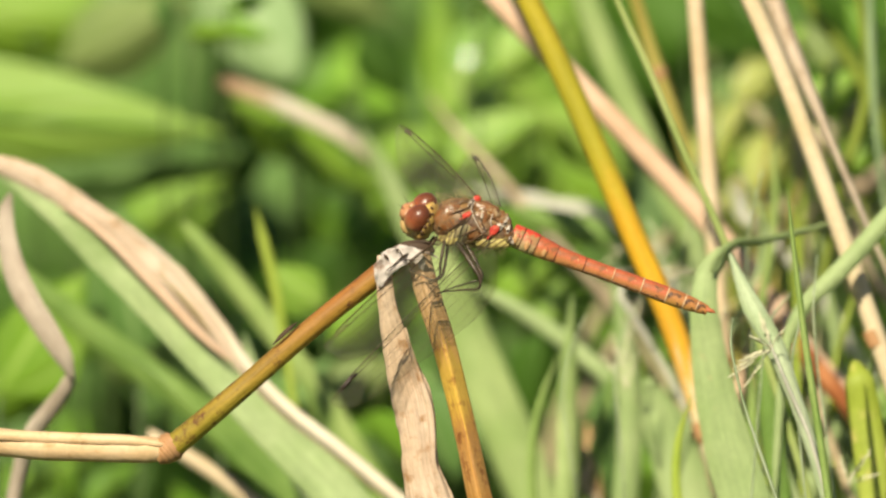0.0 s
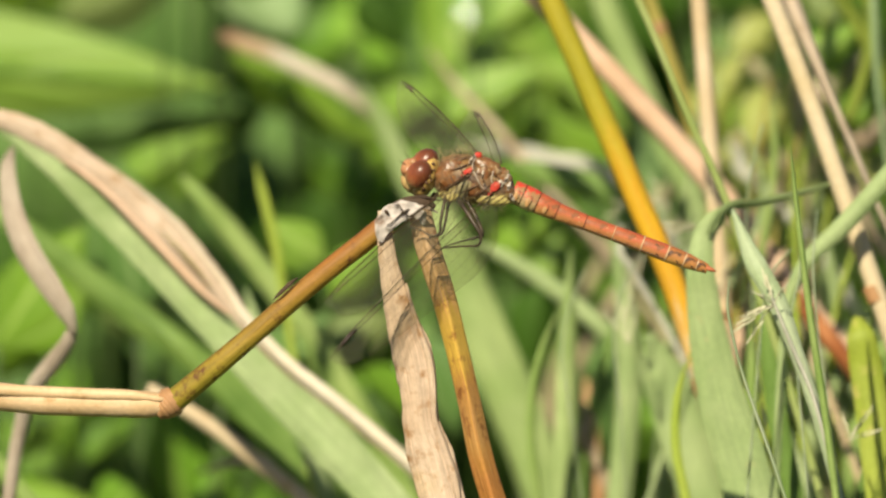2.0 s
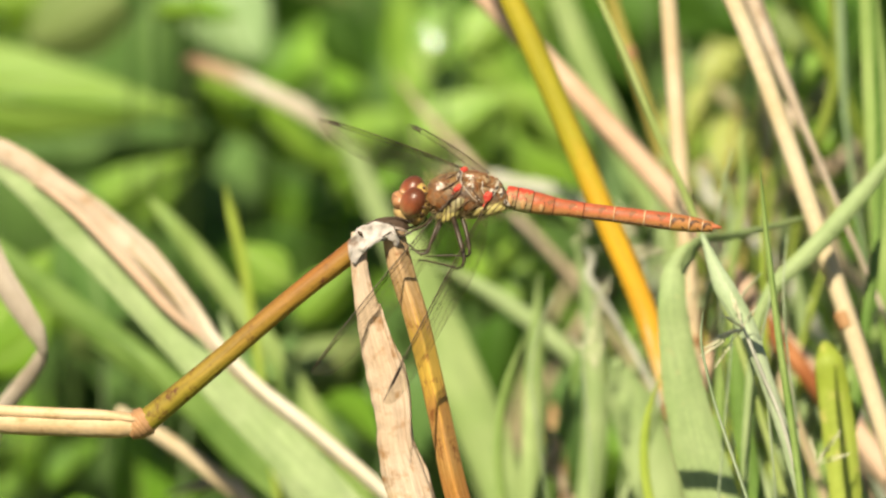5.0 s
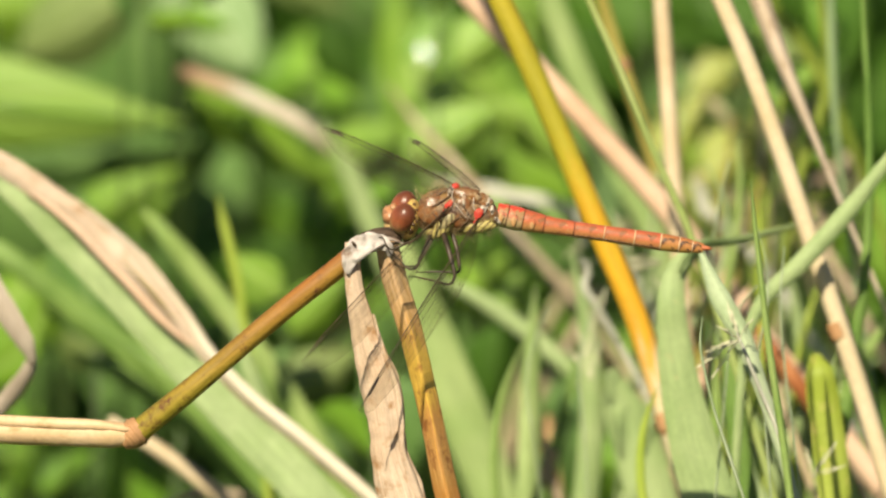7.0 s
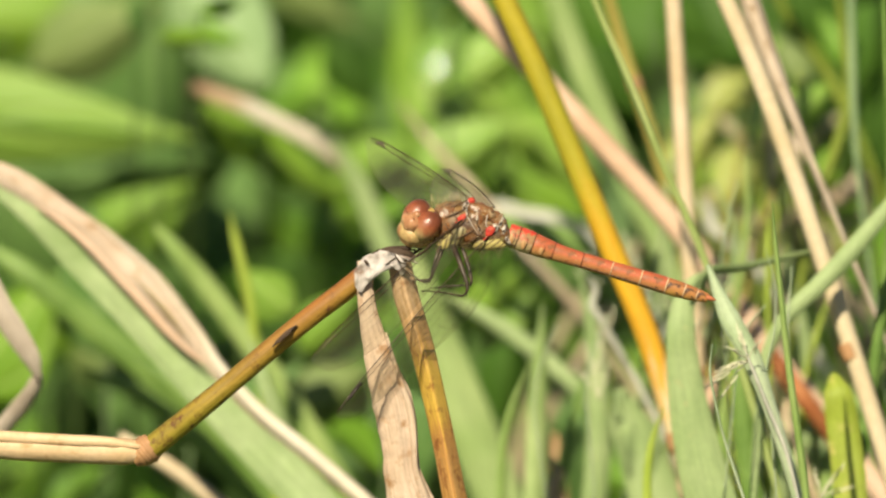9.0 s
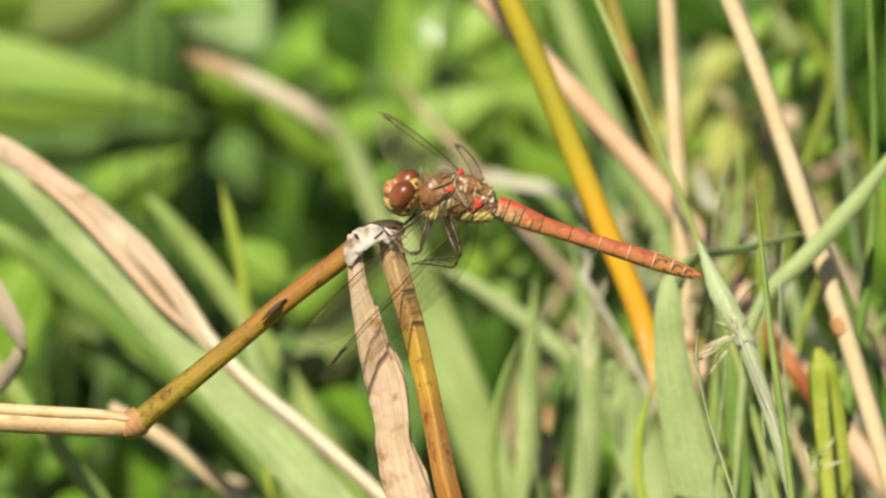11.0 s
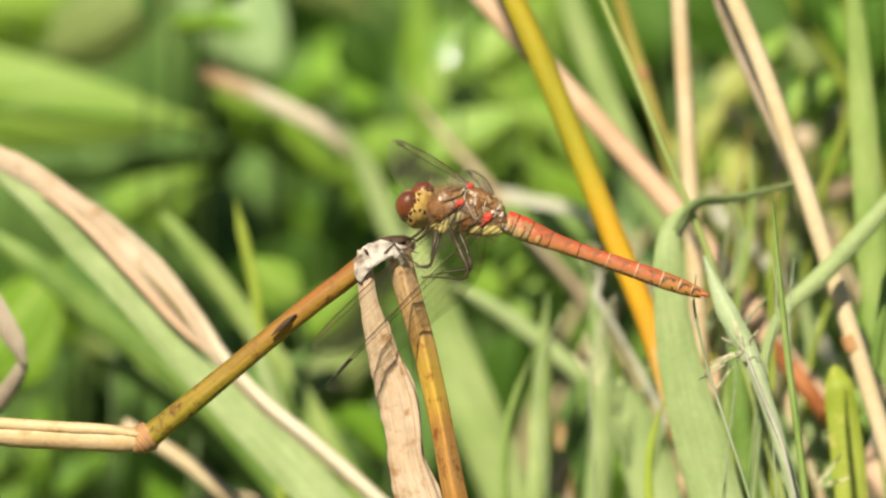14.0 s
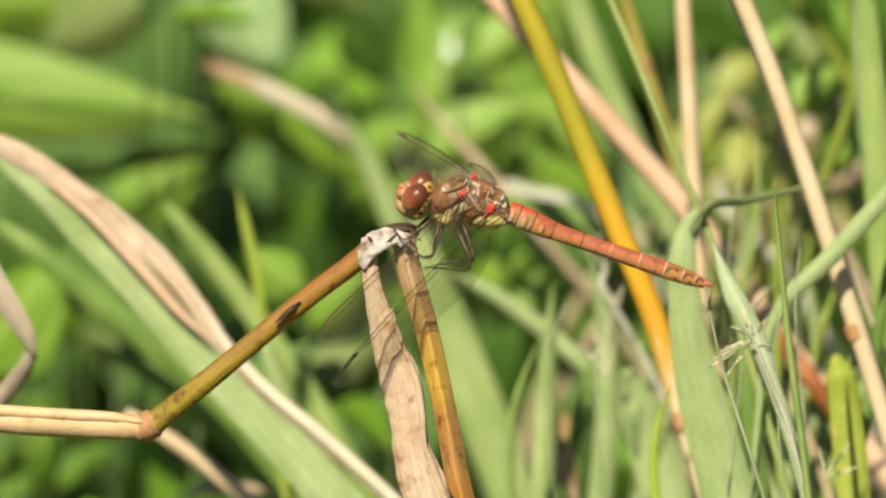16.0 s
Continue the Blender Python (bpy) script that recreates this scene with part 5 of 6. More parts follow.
grow("left2", "grass_shoot", [(690, 1000, 145), (630, 880, 145), (570, 740, 145), (525, 640, 145)], [34, 36, 32, 8], GREEN_BLADE, "narrow light green blade", "grass shoot", fold=0.3)
grow("left2", "dry_stalk", [(560, 985, 112), (440, 885, 112), (370, 832, 112), (322, 802, 112), (262, 768, 112)], [30, 31, 30, 28, 22], STRAW, "short broken pale straw stalk", "dry stalk", round_=True)
grow("left2", "grass_shoot", [(650, 830, 150), (548, 672, 150), (474, 574, 150), (404, 486, 150), (350, 424, 150), (322, 392, 152)], [42, 44, 44, 40, 30, 8], GREEN_BLADE, "soft light green blade beyond the withered one", "grass shoot", fold=0.25)
grow("left2", "dead_leaf", [(545, 912, 140), (480, 896, 140), (410, 902, 140), (350, 918, 140)], [8, 20, 18, 5], BROWN_STRAW, "small tan dead leaf lying low", "dead leaf", fold=0.4, wave=0.15)
CURL_SKIN = blade_material("grey_tan_leaf", [(0.3, (0.31, 0.241, 0.181)), (0.7, (0.464, 0.387, 0.31))], 10, 0.6, 0.15, vein_depth=0.5)
curl = grow("curl", "withered_leaf", [(15, 960, 72), (32, 850, 72), (58, 768, 70), (98, 716, 69), (122, 676, 68), (126, 655, 68)], [26, 30, 36, 36, 28, 14], CURL_SKIN, "curled grey-tan withered leaf hanging down", "withered leaf", fold=0.2, turn=25, seed=3)
blade("kinked_tip", [(128, 672, 67), (112, 632, 66), (84, 588, 66), (44, 524, 67), (22, 470, 69), (11, 415, 72), (10, 370, 75), (18, 344, 78)], [10, 36, 44, 48, 44, 36, 28, 10], CURL_SKIN, "broad kinked tip of the leaf", rooted=False, parent=curl, fold=0.15, turn=-12, seed=4)
grow("left2", "grass_shoot", [(505, 620, 128), (485, 500, 128), (465, 420, 128), (452, 368, 128)], [16, 20, 18, 3], LIME_BLADE, "short yellow-green blade tip", "grass shoot", fold=0.3)
half_dead = grow("left3", "grass_shoot", [(830, 640, 200), (765, 490, 200), (725, 400, 200), (685, 310, 200), (640, 235, 200)], [46, 48, 46, 40, 14], GREY_BLADE, "pale green blade rising behind the reed", "grass shoot", fold=0.25)
TIP_SKIN = blade_material("cream_brown_leaf", [(0.3, (0.40, 0.31, 0.21)), (0.7, (0.56, 0.47, 0.36))], 8, 0.6, 0.15,
                          along=[(0.0, (0.30, 0.33, 0.16)), (0.2, (0.42, 0.34, 0.22)), (0.35, (0.56, 0.48, 0.37)), (0.62, (0.58, 0.52, 0.43)), (0.72, (0.40, 0.27, 0.15)), (0.85, (0.26, 0.14, 0.06)), (1.0, (0.20, 0.11, 0.05))])
blade("withered_tip", [(706, 345, 214), (668, 282, 212), (620, 245, 212), (560, 214, 212), (500, 185, 212), (445, 162, 212), (404, 146, 214), (385, 152, 218)], [24, 32, 34, 34, 34, 38, 38, 18], TIP_SKIN,
      "cream and brown withered tip", rooted=False, parent=half_dead, fold=0.12)
grow("gust", "grass_shoot", [(640, 940, 104), (545, 800, 104), (420, 615, 104), (270, 405, 104), (190, 290, 104), (105, 165, 104), (15, -10, 104)], [34, 36, 36, 34, 32, 28, 18], GREEN_BLADE, "green grass blade swinging in the wind", "grass shoot", fold=0.3)
grow("edge", "grass_shoot", [(1650, 950, 80), (1612, 700, 80), (1582, 450, 80), (1559, 200, 80), (1541, 0, 80), (1526, -150, 80)], [52, 58, 60, 52, 34, 12], GREEN_BLADE, "wide green grass blade at the tuft's edge", "grass shoot", TUFT, fold=0.25)

for x0, y0, x1, y1, wd in ((1180, 420, 1330, 350, 46), (1300, 330, 1420, 400, 40), (1380, 260, 1300, 170, 30), (1440, 370, 1560, 330, 36), (1120, 560, 1200, 470, 40), (1490, 230, 1560, 180, 26)):
    grow("", "dead_leaf", [(x0, y0, 205), ((x0 + x1) / 2, (y0 + y1) / 2 - 14, 203), (x1, y1, 205)], [wd * 0.6, wd, 4], BEIGE_DEAD if x0 % 40 else BROWN_STRAW, "beige withered leaf in the undergrowth", "dead leaf", fold=0.4)

# ---- broad leaves behind ----
LEAF_SHAPES = {}


def leaf_mesh(kind, length, width, material, bend=0.25, fold=0.3, teeth=0.0):
    """A broad pointed leaf from its stalk at the origin along +x, facing -y."""
    key = (kind, round(length, 4), round(width, 4), material.name)
    if key not in LEAF_SHAPES:
        n = 12
        pts = [Vector((length * i / n, length * bend * (i / n) ** 2, 0)) for i in range(n + 1)]
        prof = [0.05, 0.5, 0.80, 0.95, 1.0, 0.98, 0.91, 0.81, 0.68, 0.53, 0.36, 0.18, 0.01] if kind == "ovate" else [0.05, 0.62, 0.88, 0.98, 1.0, 1.0, 0.98, 0.95, 0.9, 0.82, 0.7, 0.48, 0.05]
        me, _ = strip_mesh("leaf", pts, [width * p for p in prof], fold=fold, thick=0.0003, per=3, ragged=teeth, seed=kind == "ovate")
        me.materials.append(material)
        LEAF_SHAPES[key] = me
    return LEAF_SHAPES[key]


def broad_leaf(at, tip, width, material, kind="ovate", tilt=0.0, dip=0.0, label="", bend=0.2, fold=0.3):
    """A single large leaf on its own stalk: base and tip on the board, width in squares."""
    a, b = S(*at), S(*tip)
    plant = thing("broad_leaved_plant", ground_under(a, 0, 0.03), label, "plant", "broad-leaved plants behind")
    d = b - a
    me = leaf_mesh(kind, d.length, width * SQUARE * MM * (REACH + at[2]) / REACH, material, bend, fold)
    x = d.normalized()
    y = (Vector((0, 1, 0)) - x * x.y).normalized()
    z = x.cross(y)
    m = Matrix((x, y, z)).transposed().to_4x4()
    ob = new("leaf", me)
    ob.parent = plant
    o = ORIGIN[plant.name]
    ob.matrix_basis = Matrix.Translation(a - o) @ m @ pose(0, 0, 0, tilt, 0, 0)
    ps = [Vector((0, 0, 0)), (a - o) * 0.6 + Vector((0, 0.05, 0)), a - o + Vector((0, 0.002, 0))]
    if width > 200:
        n = d.length
        rib = part("midrib", tube(bmesh.new(), [Vector((n * q, n * bend * q * q - 0.0003, 0)) for q in (0.0, 0.3, 0.6, 0.85, 1.0)], [0.0011, 0.0009, 0.0007, 0.0004, 0.0001], 6, 3), BROAD_LEAF, plant, "darker midrib")
        rib.matrix_basis = ob.matrix_basis.copy()
    part("stalk", tube(bmesh.new(), ps, [0.0004, 0.0003, 0.0003], 7, 5), STALK_SKIN, plant)
    return plant


STALK_SKIN = skin_material("green_stalk", [(0.3, (0.035, 0.0665, 0.014)), (0.7, (0.063, 0.098, 0.0245))], 300, 0.5)
for at, tip, width, mt, kind, tilt, label in (
        ((-330, 176, 262), (398, 243, 252), 205, POINTED_LEAF, "ovate", 10, "long pointed bright green leaf"),
        ((-170, 20, 310), (172, 45, 300), 190, LUSH_LEAF, "round", 10, "bright lush green leaf on a thin stalk"),
        ((110, 120, 300), (320, 10, 290), 150, SOFT_LEAF, "ovate", 5, "soft grey-green leaf on a stalk"),
        # This leaf's shade is in its dull colour.
        ((330, -110, 335), (345, 260, 335), 190, DULL_SHADE_LEAF, "round", -10, "dull green hanging leaf with shade in its colour"),
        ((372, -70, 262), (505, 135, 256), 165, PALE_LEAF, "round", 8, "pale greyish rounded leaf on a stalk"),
        ((60, 320, 330), (450, 285, 330), 130, DULL_SHADE_LEAF, "ovate", 15, "dull green leaf with shade in its colour"),
        ((530, -70, 330), (700, 35, 330), 90, SOFT_LEAF, "ovate", -10, "dull green leaf in half shade"),
        ((815, 290, 300), (778, -80, 295), 95, LUSH_LEAF, "ovate", 10, "light green curled leaf on a stalk"),
        ((822, 138, 275), (862, 0, 278), 100, GLOSSY_LEAF, "ovate", -8, "glossy leaf that glints in the sun"),
        ((860, 270, 288), (800, 110, 286), 120, BRIGHT_LEAF, "round", 5, "pale green rounded leaf on a stalk"),
        ((510, 215, 300), (665, 150, 306), 80, BROAD_LEAF, "ovate", 10, "mid green leaf on a thin stalk"),
        ((405, 175, 262), (690, 365, 266), 92, LUSH_LEAF, "ovate", 5, "long green leaf under a withered tip"),
        ((880, 90, 300), (1010, 280, 300), 125, BRIGHT_LEAF, "ovate", 5, "pale green leaf on a thin stalk"),
        ((930, -60, 312), (1030, 135, 312), 110, BRIGHT_LEAF, "ovate", 10, "bright green leaf on a thin stalk"),
        ((800, 285, 300), (985, 205, 296), 130, BRIGHT_LEAF, "ovate", 10, "light green leaf on a thin stalk"),
        ((920, 300, 300), (1130, 420, 300), 150, LUSH_LEAF, "ovate", 12, "mid green leaf on a thin stalk"),
        ((600, 430, 300), (735, 375, 300), 110, BROAD_LEAF, "ovate", 10, "lush green leaf in half shade"),
        ((290, 440, 290), (410, 345, 290), 80, LUSH_LEAF, "ovate", 15, "small lush green leaf on a stalk"),
        ((620, 330, 320), (790, 250, 310), 120, BRIGHT_LEAF, "ovate", 10, "light green leaf behind the dragonfly"),
        # Near-black leaves fill the gaps where only shade would show.
        ((1100, 60, 240), (1195, 190, 240), 90, DEEP_SHADE_LEAF, "ovate", -10, "near-black green leaf, its colour standing for deep shade"),
        ((1225, -30, 250), (1335, 62, 250), 90, DEEP_SHADE_LEAF, "ovate", -10, "near-black green leaf, its colour standing for deep shade"),
        ((1430, -60, 222), (1560, 66, 222), 100, DEEP_SHADE_LEAF, "ovate", -10, "near-black green leaf, its colour standing for deep shade"),
        ((1620, -30, 222), (1560, 170, 222), 110, DEEP_SHADE_LEAF, "ovate", -10, "near-black green leaf, its colour standing for deep shade"),
        ((1400, 140, 215), (1490, 104, 215), 26, DEEP_SHADE_LEAF, "ovate", -10, "near-black green leaf, its colour standing for deep shade"),
        ((640, 60, 275), (730, 180, 275), 90, DEEP_SHADE_LEAF, "ovate", -10, "near-black green leaf, its colour standing for deep shade"),
        ((955, 590, 190), (940, 760, 190), 90, DEEP_SHADE_LEAF, "ovate", -10, "near-black green leaf, its colour standing for deep shade"),
        ((575, 545, 178), (478, 468, 175), 95, BRIGHT_LEAF, "ovate", 12, "light green ragged leaf on a stalk"),
        ((130, 560, 235), (225, 610, 230), 95, LUSH_LEAF, "round", 15, "lush green leaf on a thin stalk"),
        ((190, 600, 215), (290, 690, 215), 95, SOFT_LEAF, "ovate", 5, "soft grey-green leaf on a stalk"),
        ((-60, 715, 205), (100, 680, 205), 125, LUSH_LEAF, "round", 12, "lush green leaf on a thin stalk"),
        ((150, 900, 240), (260, 820, 240), 70, BROAD_LEAF, "ovate", 20, "mid green leaf on a thin stalk"),
        ((20, 880, 240), (120, 840, 240), 60, LUSH_LEAF, "ovate", 10, "mid green leaf on a thin stalk"),
        ((590, 720, 200), (720, 640, 200), 110, SOFT_LEAF, "ovate", 10, "mid green leaf on a thin stalk"),
        ((590, 610, 212), (695, 505, 210), 95, LUSH_LEAF, "ovate", 10, "lush green leaf on a thin stalk"),
        ((705, 645, 205), (600, 745, 205), 100, LUSH_LEAF, "ovate", 10, "lush green leaf on a thin stalk"),
        ((870, 560, 225), (985, 470, 220), 90, LUSH_LEAF, "ovate", 10, "mid green leaf on a thin stalk"),
        ((960, 590, 215), (1000, 490, 215), 60, BRIGHT_LEAF, "ovate", 10, "bright green leaf on a thin stalk"),
        ((1230, 330, 260), (1330, 190, 260), 95, OLIVE_LEAF, "ovate", 20, "blurred olive-yellow leaf on a stalk"),
        ((1300, 190, 255), (1420, 110, 255), 90, OLIVE_LEAF, "ovate", 20, "blurred olive-yellow leaf on a stalk"),
        ((1270, 420, 240), (1390, 330, 240), 100, OLIVE_LEAF, "ovate", 10, "blurred olive-yellow leaf on a stalk"),
        ((1470, 330, 240), (1380, 220, 240), 100, OLIVE_LEAF, "ovate", 0, "blurred olive-yellow leaf on a stalk"),
        ((1310, 300, 230), (1440, 240, 230), 80, OLIVE_LEAF, "ovate", 10, "yellow-green leaf on a thin stalk"),
        ((1400, 420, 230), (1340, 310, 230), 60, OLIVE_LEAF, "ovate", 0, "yellow-green leaf on a thin stalk"),
        ((1378, 112, 190), (1432, 46, 190), 52, BRIGHT_LEAF, "ovate", 10, "small bright leaf on a thin stalk"),
        ((790, 300, 240), (985, 205, 238), 120, BRIGHT_LEAF, "ovate", 10, "mid green leaf on a thin stalk"),
        ((960, 190, 240), (1115, 330, 240), 110, BRIGHT_LEAF, "ovate", 10, "mid green leaf on a thin stalk"),
        ((880, 130, 245), (1010, 20, 245), 100, BRIGHT_LEAF, "ovate", 10, "bright green leaf on a thin stalk"),
        ((195, 425, 255), (395, 325, 250), 90, LUSH_LEAF, "ovate", 10, "mid green leaf on a thin stalk"),
        ((1235, 310, 200), (1330, 170, 200), 80, OLIVE_LEAF, "ovate", 10, "blurred olive-yellow leaf on a stalk"),
        ((1325, 345, 200), (1415, 235, 200), 80, OLIVE_LEAF, "ovate", 10, "blurred olive-yellow leaf on a stalk"),
        ((1235, 390, 205), (1350, 300, 205), 80, OLIVE_LEAF, "ovate", 10, "blurred olive-yellow leaf on a stalk"),
        ((1430, 200, 165), (1530, 125, 165), 78, BRIGHT_LEAF, "ovate", 10, "small bright leaf on a thin stalk"),
        ((1480, 120, 190), (1420, 30, 190), 60, SOFT_LEAF, "ovate", 10, "small green leaf on a thin stalk"),
        ((1560, 90, 200), (1500, -10, 200), 60, BROAD_LEAF, "ovate", 10, "small green leaf on a thin stalk"),
        ((1500, 300, 190), (1570, 210, 190), 70, LUSH_LEAF, "ovate", -10, "small green leaf on a thin stalk"),
        ((1490, 450, 200), (1580, 350, 200), 80, OLIVE_LEAF, "ovate", 0, "yellow-green leaf on a thin stalk")):
    broad_leaf(at, tip, width, mt, kind, tilt, 0, label, *((0.2, 0.3) if mt is GLOSSY_LEAF else (0.06, 0.3) if mt is POINTED_LEAF else (0.2, 0.55)))


broad_leaf((725, 350, 300), (835, 240, 300), 100, LUSH_LEAF, "ovate", 10, 0, "lush green leaf on a thin stalk", 0.2, 0.5)
HOLLOWS = ((680, 120, 80), (560, 110, 50), (425, 235, 45), (490, 380, 60), (940, 640, 75), (335, 690, 65), (150, 850, 110), (175, 0, 30), (110, 510, 40), (640, 760, 30))
rng = random.Random(43)
for k in range(64):
    x, y, w = rng.uniform(-20, 1100), rng.uniform(-30, 860), rng.uniform(200, 330)
    q, n = rng.uniform(0, 2 * math.pi), rng.uniform(40, 100)
    tone = rng.choice((LUSH_LEAF, LUSH_LEAF, BROAD_LEAF, BROAD_LEAF, BRIGHT_LEAF, DULL_SHADE_LEAF))
    shape, lean, deep = n * rng.uniform(0.4, 0.65), rng.uniform(-25, 25), w + rng.uniform(-12, 12)
    if any((x - a) ** 2 + (y - b) ** 2 < (c + n * 0.6) ** 2 for a, b, c in HOLLOWS) or (x < 420 and 80 < y < 300):
        continue
    broad_leaf((x, y, w), (x + n * math.cos(q), y + n * math.sin(q), deep), shape, tone, "ovate", lean, 0, "small blurred green leaf on a thin stalk", 0.2, 0.45)
rng = random.Random(61)
for k in range(22):
    x, y, w = rng.uniform(1225, 1530), rng.uniform(70, 440), rng.uniform(210, 290)
    q, n = rng.uniform(0, 2 * math.pi), rng.uniform(45, 95)
    broad_leaf((x, y, w), (x + n * math.cos(q), y + n * math.sin(q), w + rng.uniform(-10, 10)), n * rng.uniform(0.4, 0.65), rng.choice((OLIVE_LEAF, OLIVE_LEAF, SOFT_LEAF, BRIGHT_LEAF, BROAD_LEAF)), "ovate", rng.uniform(-20, 25), 0,
               "small blurred yellow-green leaf on a stalk", 0.2, 0.4)
for k in range(12):
    x, y, w, b = rng.uniform(1270, 1500), rng.uniform(90, 300), rng.uniform(130, 220), rng.uniform(-70, 70)
    grow("tuft", "grass_shoot", [(x + b, 520, w), (x + b * 0.6, 520 - (520 - y) * 0.5, w), (x, y, w)], [rng.uniform(8, 15), 11, 2], rng.choice((LIME_BLADE, OLIVE_STRAW, PALE_BLADE, BEIGE_DEAD)), "thin blurred upright yellow-green grass blade", "grass shoot", TUFT, fold=0.4, per=4)


def leafy_plant(x, y, w, size, leaves, seed, label):
    """A nettle-like plant: a stem from the ground with leaves in pairs. x, y, w: its top."""
    rr = random.Random(seed)
    top = S(x, y, w)
    g = ground_under(top, rr.uniform(-.02, .02), rr.uniform(0, .04))
    plant = thing("leafy_plant", g, label, "plant", "undergrowth plants")
    t = top - g
    part("stem", tube(bmesh.new(), [Vector((0, 0, 0)), t * 0.5 + Vector((rr.uniform(-.006, .006), 0, 0)), t], [0.0010, 0.0007, 0.0004], 6, 5), STALK_SKIN, plant)
    for i in range(leaves):
        f = 1 - 0.42 * i / leaves
        k = rr.choice((0.020, 0.026, 0.032, 0.038)) * size
        # Far plants take the darkened leaf colours, so gaps behind look shaded.
        mt = rr.choice((BROAD_LEAF, DULL_SHADE_LEAF, DULL_SHADE_LEAF, DEEP_SHADE_LEAF, DULL_SHADE_LEAF) if w > 330 else (BROAD_LEAF, DULL_SHADE_LEAF, BROAD_LEAF, DULL_SHADE_LEAF, LUSH_LEAF))
        ob = new("leaf", leaf_mesh("ovate", k, k * 0.72, mt, 0.22, 0.4))
        ob.parent = plant
        ob.matrix_basis = Matrix.Translation(t * f) @ pose(0, 0, 0, rr.uniform(-40, 40), 0, rr.uniform(-60, 20)) @ pose(0, 0, 0, 0, rr.uniform(-180, 180), 0)
    return plant


rng = random.Random(77)
for i in range(26):
    x = -60 + 1700 * ((i * 0.382) % 1.0)
    leafy_plant(x, rng.uniform(-120, 420), rng.uniform(340, 470), 0.9, 13, 100 + i, "leafy green weed in the undergrowth")
for i in range(16):
    x = -60 + 1700 * ((i * 0.618) % 1.0)
    top = (rng.uniform(560, 800), rng.uniform(185, 280))
    if 860 < x < 1010:
        continue
    leafy_plant(x, *top, 0.55, 2 if i == 0 else 6 if x < 560 else 13, 200 + i, "leafy green weed low in the undergrowth")


def undergrowth():
    """Dense far leaves that close the view, one mesh; dark colour stands in for shade."""
    rr = random.Random(5)
    verts, faces, uv = [], [], []
    for _ in range(2600):
        w = rr.uniform(430, 800)
        c = BOARD @ S(rr.uniform(-500, 2070), rr.uniform(-500, 1500), w)
        if c.z < 0.005:
            c.z = rr.uniform(0.005, 0.06)
        ln, wd = rr.uniform(0.014, 0.034), rr.uniform(0.006, 0.014)
        m = Matrix.Translation(c) @ pose(0, 0, 0, rr.uniform(20, 110), rr.uniform(-180, 180), rr.uniform(-70, 70))
        n = len(verts)
        for px, py, pz in ((0, 0, 0), (.3, .42, .06), (.3, 0, 0), (.3, -.42, .06), (.65, .36, .1), (.65, 0, .03), (.65, -.36, .1), (1, 0, .16)):
            verts.append(m @ Vector((px * ln, py * 2 * wd, pz * ln)))
        for f in ((0, 2, 1), (0, 3, 2), (1, 2, 5, 4), (2, 3, 6, 5), (4, 5, 7), (5, 6, 7)):
            faces.append(tuple(n + k for k in f))
            for k in f:
                uv += [(0.5, 0.9, 0.5, 0.1, 0.85, 0.5, 0.15, 0.5)[k], (0, .3, .3, .3, .65, .65, .65, 1)[k] * ln * 100]
    me = bpy.data.meshes.new("undergrowth")
    me.from_pydata(verts, [], faces)
    me.uv_layers.new(name="UVMap").data.foreach_set("uv", uv)
    me.materials.append(DEEP_SHADE_LEAF)
    tagged(new("undergrowth", me), "dense green undergrowth of small leaves", "undergrowth", "", "stuff")


undergrowth()


def meadow():
    """Low grass all round, one mesh of bent three-sided blades, kept under the camera's line of sight."""
    rr = random.Random(9)
    verts, faces, uv = [], [], []
    for _ in range(26000):
        far = rr.random() ** 1.4 * 4.0
        a = rr.uniform(0, 2 * math.pi)
        x, y = far * math.cos(a), far * math.sin(a) - 0.2
        if abs(x) < 0.14 and -0.06 < y < 0.75:
            continue
        h = rr.uniform(0.06, 0.20) * (1 + 0.5 * noise.noise(Vector((x * 2, y * 2, 0))))
        if y > 0.75 and abs(x) < 1.5:
            h *= 1.9
        q, bend, wd = rr.uniform(0, 2 * math.pi), rr.uniform(0.1, 0.6) * h, rr.uniform(0.0012, 0.003)
        dx, dy = math.cos(q), math.sin(q)
        n = len(verts)
        for f, g in ((0, 1.0), (0.5, 0.85), (1, 0.0)):
            c = Vector((x + dx * bend * f * f, y + dy * bend * f * f, h * (f - 0.12 * f * f)))
            verts.append(c + Vector((-dy, dx, 0)) * wd * g)
            verts.append(c - Vector((-dy, dx, 0)) * wd * g)
        for f in ((0, 1, 3, 2), (2, 3, 5, 4)):
            faces.append(tuple(n + k for k in f))
            for k in f:
                uv += [k % 2, (k // 2) * h * 50]
    me = bpy.data.meshes.new("meadow_grass")
    me.from_pydata(verts, [], faces)
    me.uv_layers.new(name="UVMap").data.foreach_set("uv", uv)
    me.materials.append(GREEN_BLADE)
    tagged(new("meadow_grass", me), "low green meadow grass all round", "grass", "", "stuff")


meadow()


